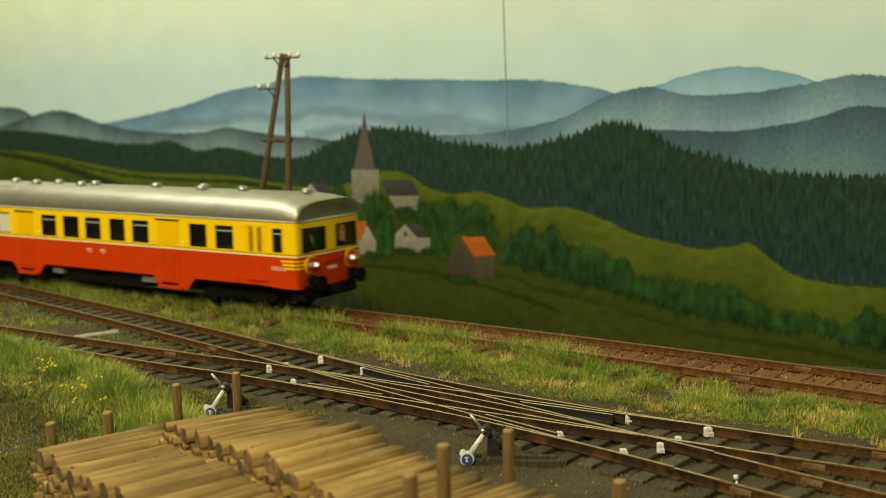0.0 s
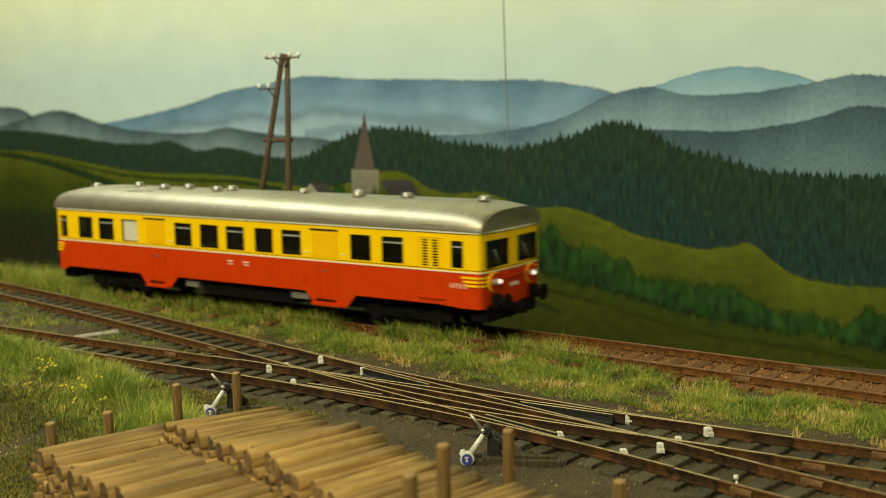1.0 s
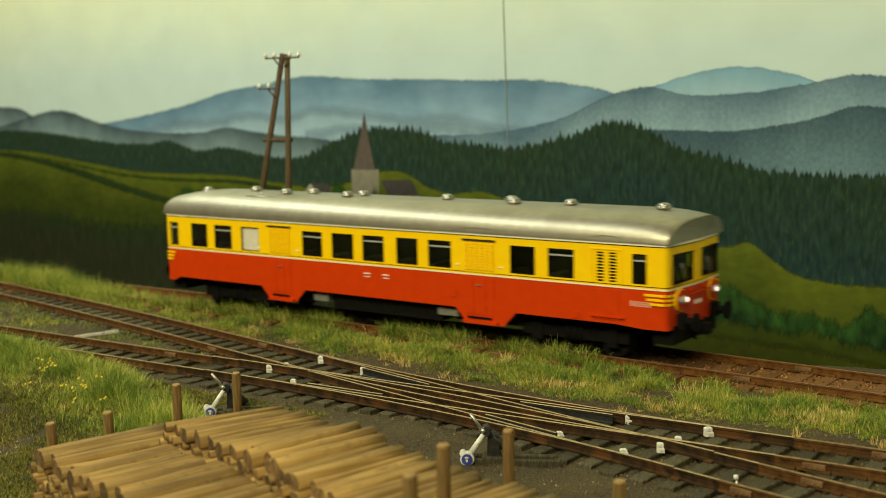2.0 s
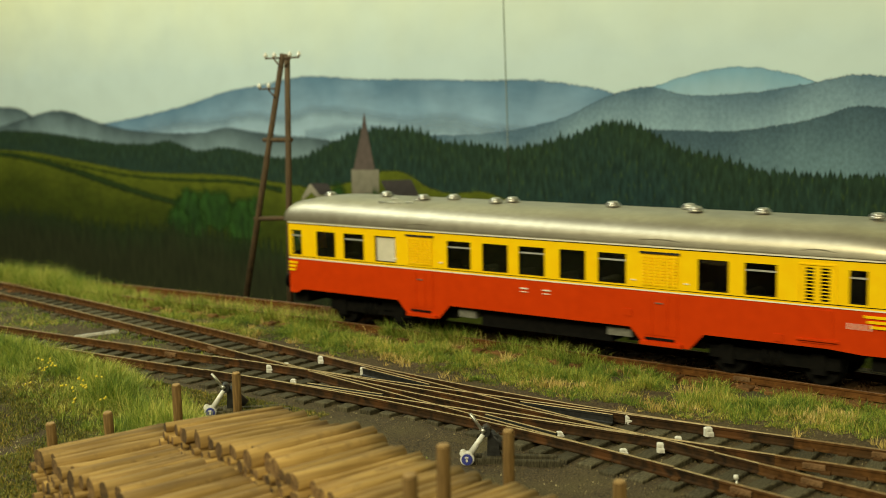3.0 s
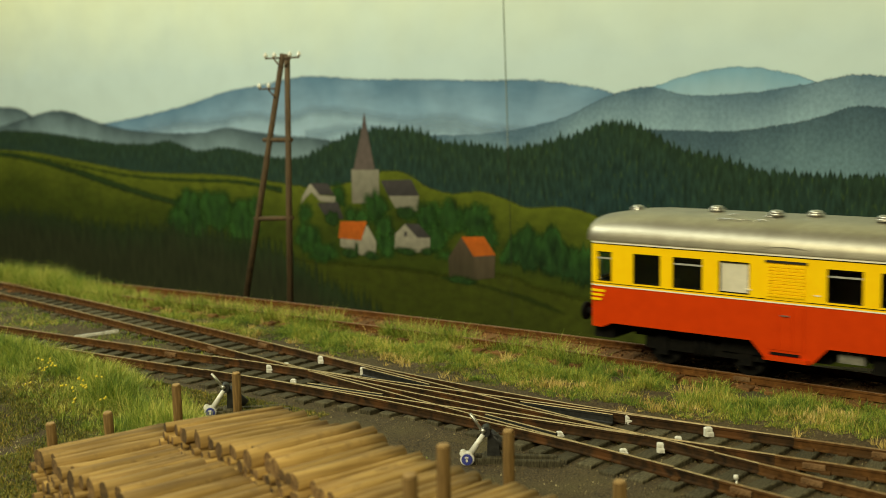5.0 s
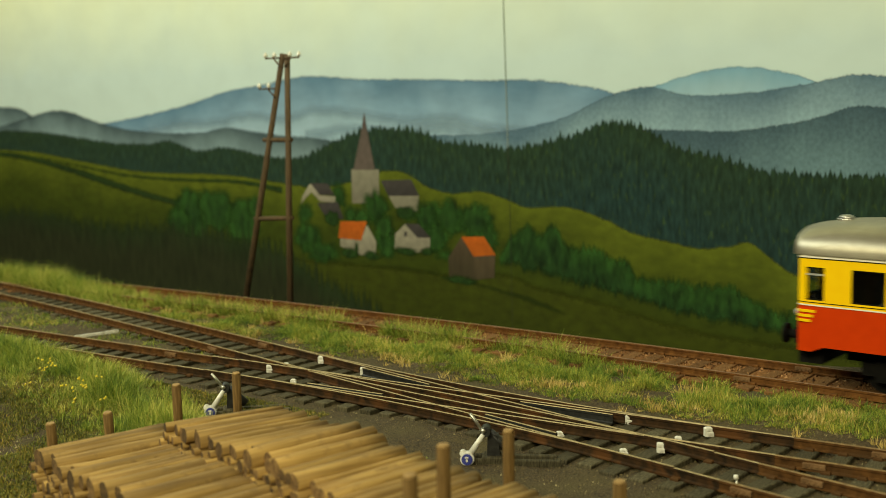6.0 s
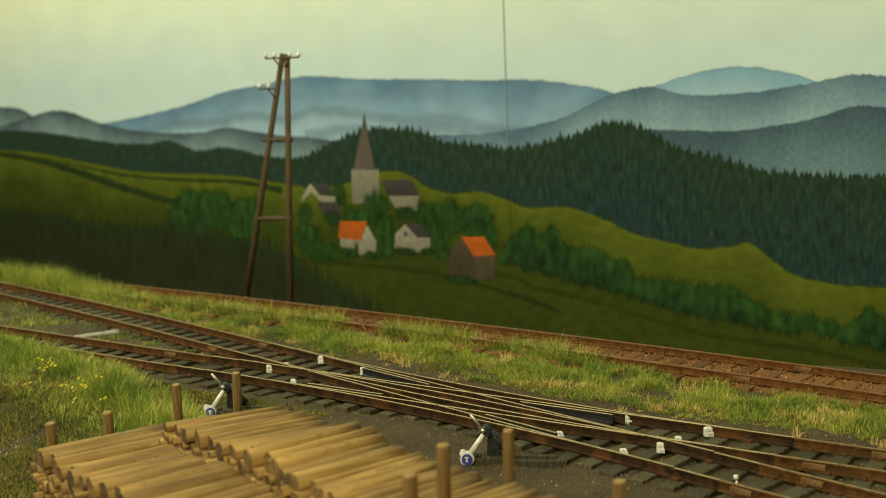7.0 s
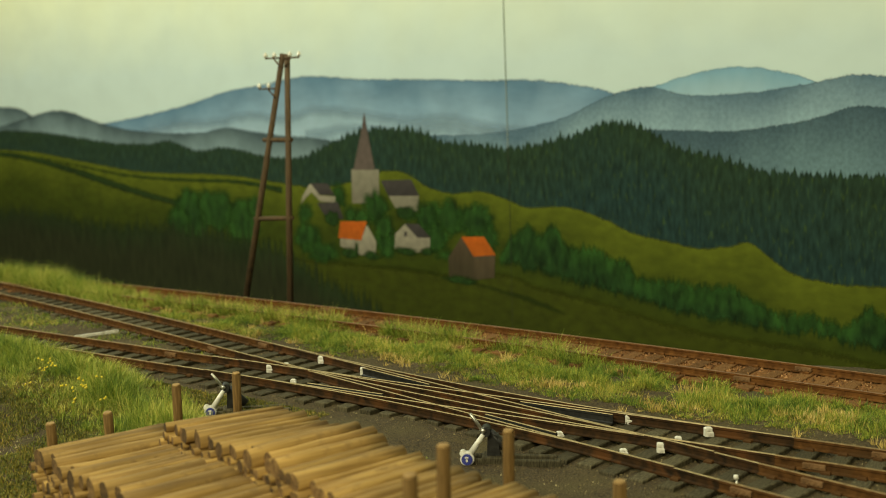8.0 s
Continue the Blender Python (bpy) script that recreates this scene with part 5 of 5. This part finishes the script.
def build_stack(x, y, turn, width, length, layers, splay, seed, label):
    """Logs lie along the stack's y axis; x runs along the row. layers: the log radius of each layer, from the ground up."""
    t = thing("log_stack", pose(x, y, 0, 0, 0, turn), label, "log stack", "log stacks")
    rnd = random.Random(seed)
    made = {}
    z = -0.0026
    for k, r in enumerate(layers):
        if r not in made:
            made[r] = [log_mesh(r * f, length, seed * 10 + i) for i, f in enumerate((0.78, 0.92, 1.0, 1.12, 1.26, 0.86))]
        u = r + 0.5 * r * (k % 2)
        while u < width - r - 0.0004 * k:
            lean = splay * max(0, 1 - u / 0.034)
            sag = 0.0007 * math.sin(u * 120 + seed) * k / len(layers)
            m = pose(u, rnd.uniform(-0.0013, 0.0013) + (0.0009 if k == len(layers) - 1 else 0.0), z + r + sag + rnd.uniform(-0.00025, 0.00025), 0, 0, lean + rnd.uniform(-2, 2)) @ pose(0, 0, 0, 90 + rnd.uniform(-0.8, 0.8), 0, 0) @ pose(0, 0, 0, 0, 0, rnd.uniform(0, 360))
            shared("log", rnd.choice(made[r]), t, m)
            u += (1.62 if k == len(layers) - 1 else 1.86) * r * rnd.uniform(0.86, 1.26)
        z += 1.66 * r
    return t


build_stack(-0.1915, -0.1562, -10, 0.078, 0.0245, (0.0014, 0.0008, 0.0008, 0.0008, 0.0009, 0.0016), -3, 3, "low stack of pale brown pit-prop logs on the ground")
build_stack(-0.1745, -0.1408, -10, 0.086, 0.0210, (0.0021, 0.0021, 0.0008, 0.0008, 0.0008, 0.0009, 0.0014), -12, 4, "higher stack of pale brown pit-prop logs on the ground")


def build_stake(x, y, top, r, lean):
    z = ground_z(x, y)
    t = thing("stake", pose(x, y, z, lean, lean * 0.6), "round brown wooden stake with a pale cut top", "stake", "stakes round the log stacks")
    bm = bmesh.new()
    tube(bm, (0, 0, -0.004), (0, 0, top - z - 0.0004), r, r * 0.97, 14)
    part("shaft", bm, STAKE, t)
    bm = bmesh.new()
    tube(bm, (0, 0, top - z - 0.00041), (0, 0, top - z), r * 0.97, r * 0.72, 14)
    part("cut_top", bm, STAKE_TOP, t, "pale cut top")


for (x, y), top, r, lean in zip([(-0.2004, -0.1599), (-0.1982, -0.1487)] + [(-0.1919, -0.1368), (-0.1897, -0.1233)] + [(-0.1000, -0.1680), (-0.1044, -0.1564)] + [(-0.1121, -0.1311)] + [(-0.0920, -0.1297)], (0.010, 0.010, 0.014, 0.014, 0.022, 0.022, 0.017, 0.012), (0.0010, 0.0010, 0.00095, 0.00095, 0.00105, 0.00105, 0.0010, 0.0011), (3, 3, 1, 0, 1, -1, 0, -2)):
    build_stake(x, y, top, r, lean)


# ---- small lineside things ----
def build_marker():
    (x0, y0), (x1, y1) = [(-0.3237, -0.0800), (-0.3200, -0.0645)]
    t = thing("fouling_bar", pose((x0 + x1) / 2, (y0 + y1) / 2, -0.0022, 0, 0, math.degrees(math.atan2(y1 - y0, x1 - x0))), "white painted wooden fouling bar lying between two tracks", "marker bar")
    h = math.hypot(x1 - x0, y1 - y0) / 2
    bm = bmesh.new()
    chamfer_box(bm, -h, h, -0.0002, 0.0002, -0.0006, 0.0003, 0.0001)
    part("bar", bm, WHITE, t)


build_marker()


def build_pin():
    (x, y), = [(-0.0933, -0.0874)]
    t = thing("lever_pin", pose(x, y, -0.0024), "small grey pin with a white knob beside the rail", "pin")
    bm = bmesh.new()
    tube(bm, (0, 0, 0), (-0.0004, 0, 0.0031), 0.00028, 0.00024, 8)
    part("shaft", bm, STEEL, t)
    bm = bmesh.new()
    tube(bm, (-0.0004, 0, 0.0030), (-0.0005, 0, 0.0037), 0.0005, 0.0004, 10)
    part("knob", bm, WHITE, t, "white knob")


build_pin()


# ---- grass ----
def grow(name, count, region, place, height, width, lean, material, label, seed, tuft=0):
    """Blades of three triangles each, thick where place(x, y) is high; with tuft they spring from common roots."""
    rnd = np.random.RandomState(seed)
    x = rnd.uniform(region[0], region[1], count)
    y = rnd.uniform(region[2], region[3], count)
    dens = np.array([place(a, b) for a, b in zip(x, y)])
    keep = rnd.uniform(0, 1, count) < dens
    x, y, dens = x[keep], y[keep], dens[keep]
    z = np.array([ground_z(a, b) for a, b in zip(x, y)]) - 0.0002
    size = rnd.uniform(0.5, 1.2, len(x)) * (0.28 + 0.72 * np.clip(dens, 0, 1) ** 1.4)
    if tuft:
        x, y, z, size = (np.repeat(q, tuft) for q in (x, y, z, size))
    n = len(x)
    a, b = rnd.uniform(0, 6.283, n), rnd.uniform(0, 6.283, n)
    if tuft:
        off = 0.0013 * size * np.sqrt(rnd.uniform(0, 1, n))
        x, y = x + np.cos(a) * off, y + np.sin(a) * off
    h = rnd.uniform(height[0], height[1], n) * size
    w = rnd.uniform(0.6, 1.2, n) * width
    tip = rnd.uniform(0.15, 1.0, n) ** 1.2 * lean * h
    h = np.sqrt(np.maximum(h * h - 0.5 * tip * tip, (0.35 * h) ** 2))
    dx, dy = np.cos(a) * tip, np.sin(a) * tip
    ex, ey = np.cos(b) * w / 2, np.sin(b) * w / 2
    v = np.empty((n, 5, 3))
    for k, (f, g, s) in enumerate(((0, 0, 1), (0, 0, -1), (0.35, 0.62, 0.8), (0.35, 0.62, -0.8), (1, 1, 0))):
        v[:, k, 0], v[:, k, 1], v[:, k, 2] = x + dx * f + ex * s, y + dy * f + ey * s, z + h * g
    tri = np.array([(0, 1, 3), (0, 3, 2), (2, 3, 4)])
    f = (np.arange(n)[:, None, None] * 5 + tri[None]).reshape(-1, 3)
    return raw_mesh(name, v.reshape(-1, 3), f, material, label, "grass")


def ramp01(v, a, b):
    return min(1.0, max(0.0, (v - a) / (b - a)))


def clump(x, y, s, seed, lo, hi):
    return ramp01(rough(x, y, s, seed) + 0.5 * rough(x, y, s * 2.7, seed + 3), lo, hi)


def far_rail(x):
    return max(line_p(x), line_q(x)) + 0.0066 + 0.004 * max(0, 1 - abs(x + 0.176) / 0.06)


def verge_top(x, y):
    return main_y(x) - 0.0132 - 0.0016 * rough(x, y, 90) + 0.0050 * ramp01(-x, 0.145, 0.185)


def verge(x, y):
    a = far_rail(x) + 0.003 + 0.0115 * ramp01(x, -0.29, -0.22) + 0.0045 * rough(x, y, 55, 40.0)
    b = verge_top(x, y)
    if not a < y < b:
        return 0
    u = (y - a) / max(b - a, 1e-4)
    return ramp01(u, -0.25, 0.45) * clump(x, y, 75, 1.0, -0.50, 0.16)


def verge_low(x, y):
    a, b = far_rail(x) + 0.0030 + 0.0060 * ramp01(x, -0.29, -0.22) + 0.003 * rough(x, y, 70, 44.0), verge_top(x, y)
    return clump(x, y, 110, 7.0, -0.35, 0.2) * ramp01(y, a, a + 0.006) if a < y < b else 0


def left_bank(x, y):
    a, b = line_p(x) + 0.0095, main_y(x) + 0.004
    return 0.9 * ramp01(-x, 0.35, 0.41) if a < y < b else 0


MEADOW_EDGE = [(-0.3939, -0.0953), (-0.3524, -0.0873), (-0.3276, -0.0860), (-0.3020, -0.0884), (-0.2660, -0.0985), (-0.2405, -0.1036), (-0.2250, -0.1068), (-0.2013, -0.1175), (-0.1724, -0.1341)]


def meadow(x, y):
    if x > MEADOW_EDGE[-1][0]:
        return 0
    d = curve_at(MEADOW_EDGE, x) - 0.0040 * ramp01(-x, 0.25, 0.29) - y - 0.003 * rough(x, y, 80)
    if d < 0:
        return 0
    # the near part towards the logs is bare and mossy
    return ramp01(d, -0.004, 0.009) * (1 - ramp01(-y - 0.12 * (x + 0.3), 0.112, 0.132)) * clump(x, y, 70, 4.0, -0.85, 0.15)


def moss(x, y):
    d = line_q(x) - 0.016 - y
    if d < 0 or x > -0.195:
        return 0
    return clump(x, y, 80, 9.0, -0.95, -0.1)


def soil_tufts(x, y):
    if y > min(line_p(x), line_q(x)) - 0.016:
        return 0
    return 0.6 * clump(x, y, 45, 12.0, -0.02, 0.40) * ramp01(-y, 0.103, 0.116)


def between(x, y):
    return 0.9 * clump(x, y, 75, 15.0, -0.32, 0.25) if x < -0.25 and line_q(x) + 0.008 < y < line_p(x) - 0.004 else 0


def weeds(x, y):
    return 0.35 * clump(x, y, 80, 21.0, 0.15, 0.5) if abs(y - line_p(x)) < 0.006 else 0


def straw(x, y):
    b = main_y(x) - 0.0085
    return 0.6 * clump(x, y, 60, 30.0, 0.0, 0.4) if b - 0.004 < y < b and x < -0.13 else 0


def edge_row(x, y):
    b = verge_top(x, y) + 0.0018 * ramp01(-x, 0.17, 0.20)
    return clump(x, y, 65, 60.0, -0.62, 0.0) * ramp01(-x, 0.135, 0.175) if b - 0.0055 < y < b else 0


def overgrown(x, y):
    d = y - line_q(x)
    return 0.8 * ramp01(-x, 0.262, 0.300) * ramp01(-0.0075 - d, 0, 0.006) if -0.022 < d < -0.0075 else 0


def yellowed(x, y):
    return clump(x, y, 85, 50.0, 0.08, 0.40) if verge_low(x, y) > 0 else 0


grow("grass_verge", 52000, (-0.47, 0.06, -0.075, 0.01), verge, (0.0009, 0.0037), 0.00013, 1.6, GRASS, "tufted green grass verge between the tracks", 11, tuft=24)
grow("grass_edge", 9000, (-0.40, -0.06, -0.05, 0.0), edge_row, (0.0034, 0.0078), 0.00017, 1.2, MEADOW, "taller grass tufts along the rusty rail", 31, tuft=20)
grow("grass_low", 240000, (-0.47, 0.06, -0.075, 0.0), verge_low, (0.0006, 0.0017), 0.00018, 1.2, MOSS, "short mossy grass with yellowed patches", 12)
grow("grass_yellowed", 11000, (-0.47, 0.06, -0.075, 0.0), yellowed, (0.0014, 0.0032), 0.00018, 1.2, STRAW, "yellowed dry tufts in the verge", 21, tuft=14)
grow("grass_bank", 10000, (-0.56, -0.36, -0.06, -0.005), left_bank, (0.0048, 0.0118), 0.00018, 0.9, MEADOW, "tall pale grass bank beside the line", 13, tuft=16)
grow("meadow_grass", 40000, (-0.45, -0.19, -0.20, -0.07), meadow, (0.0020, 0.0066), 0.00013, 1.7, MEADOW, "long bright green meadow grass", 14, tuft=20)
grow("grass_overgrown", 9000, (-0.45, -0.25, -0.14, -0.07), overgrown, (0.0040, 0.0085), 0.00017, 1.2, MEADOW, "tall grass that has overgrown the siding", 33, tuft=16)
grow("moss", 420000, (-0.40, -0.185, -0.21, -0.09), moss, (0.0004, 0.0013), 0.00022, 1.2, MOSS, "short moss and dry litter on the earth", 15)
grow("soil_tufts", 60000, (-0.26, 0.02, -0.20, -0.08), soil_tufts, (0.0008, 0.0030), 0.00018, 1.0, GRASS, "sparse grass tufts on bare soil", 16)
grow("track_weeds", 60000, (-0.45, -0.20, -0.10, -0.03), between, (0.0008, 0.0024), 0.00018, 1.0, GRASS, "weeds growing between the sidings", 17)
grow("track_weeds", 20000, (-0.45, -0.10, -0.10, -0.03), weeds, (0.0006, 0.0016), 0.00018, 1.0, MOSS, "weeds growing between the sleepers", 18)
grow("dry_stalks", 12000, (-0.40, -0.10, -0.05, 0.0), straw, (0.0060, 0.0105), 0.00016, 0.8, STRAW, "dry straw stalks standing beside the rusty line", 19)


def build_grit():
    """Fine grains and crumbs strewn over the bare earth."""
    rnd = np.random.RandomState(9)
    n = 110000
    x, y = rnd.uniform(-0.43, 0.03, n), rnd.uniform(-0.19, -0.03, n)
    r = rnd.uniform(0.00008, 0.00026, n) * rnd.uniform(0.6, 1.4, n)
    z = np.array([ground_z(a, b) for a, b in zip(x, y)]) + 0.3 * r
    base = np.array([(1, 0, -0.4), (-0.5, 0.87, -0.4), (-0.5, -0.87, -0.4), (0.0, 0.0, 0.8)])
    p = base[None] * rnd.uniform(0.5, 1.5, (n, 4, 1))
    v = p * r[:, None, None] + np.stack([x, y, z], -1)[:, None]
    tri = np.array([(0, 1, 3), (1, 2, 3), (2, 0, 3)])
    f = (np.arange(n)[:, None, None] * 4 + tri[None]).reshape(-1, 3)
    raw_mesh("grit", v.reshape(-1, 3), f, GRIT, "fine brown grit strewn over the bare earth", "grit")


GRIT = blades_material("grit_grains", [(0.0, (0.020, 0.015, 0.008)), (0.5, (0.07, 0.052, 0.028)), (0.85, (0.16, 0.12, 0.05)), (1.0, (0.36, 0.29, 0.15))], 0.95)
build_grit()


def build_flowers():
    bm = bmesh.new()
    rnd = random.Random(3)
    for x, y in [(-0.2470, -0.1242), (-0.2440, -0.1254), (-0.2618, -0.1223), (-0.2618, -0.1267), (-0.2626, -0.1244), (-0.2350, -0.1266), (-0.2486, -0.1186), (-0.2500, -0.1277), (-0.2380, -0.1319), (-0.2541, -0.1340), (-0.2683, -0.1197), (-0.2500, -0.1231), (-0.2472, -0.1230), (-0.2455, -0.1278), (-0.2710, -0.1201), (-0.2641, -0.1211)]:
        for k in range(3):
            px, py, pz = x + rnd.uniform(-0.0008, 0.0008), y + rnd.uniform(-0.0008, 0.0008), ground_z(x, y) + 0.0044 + rnd.uniform(-0.0006, 0.0006)
            tube(bm, (px, py, pz), (px + 0.0001, py, pz + 0.0003), 0.00032, 0.00018, 6)
    tagged(part("meadow_flowers", bm, FLOWER), "small yellow flowers in the meadow grass", "flowers", kind="stuff")


build_flowers()


# ---- what moves: the railcar along the curve, its wheels rolling ----
def motions():
    def car_pose(s):
        # the railcar's middle point follows the curve; s is how far its front has come
        x = s - 0.08835
        slope = CURVE * max(x, -0.38)
        return pose(x, main_y(x), 0.0, 0, 0, math.degrees(slope))
    way = [(0.0, -0.2763), (0.5, -0.2423), (1.0, -0.2061), (1.5, -0.1766), (2.0, -0.1482), (2.5, -0.1198), (3.0, -0.0922), (3.5, -0.0652), (4.0, -0.0375), (4.5, -0.0103), (5.0, 0.0179), (5.5, 0.0462), (6.0, 0.0742), (6.5, 0.1015), (7.0, 0.1287), (7.5, 0.1560), (8.0, 0.1833)]
    walk(railcar, [(t, car_pose(s)) for t, s in way])

    def at(t):
        for (t0, s0), (t1, s1) in zip(way, way[1:]):
            if t <= t1:
                return s0 + (s1 - s0) * (t - t0) / (t1 - t0)
    for w, x in railcar_wheels:
        walk(w, [(i / 10, pose(x, 0, 0.0046) @ pose(0, 0, 0, 0, math.degrees((at(i / 10) + 0.2763) / 0.0046), 0)) for i in range(81)])


motions()
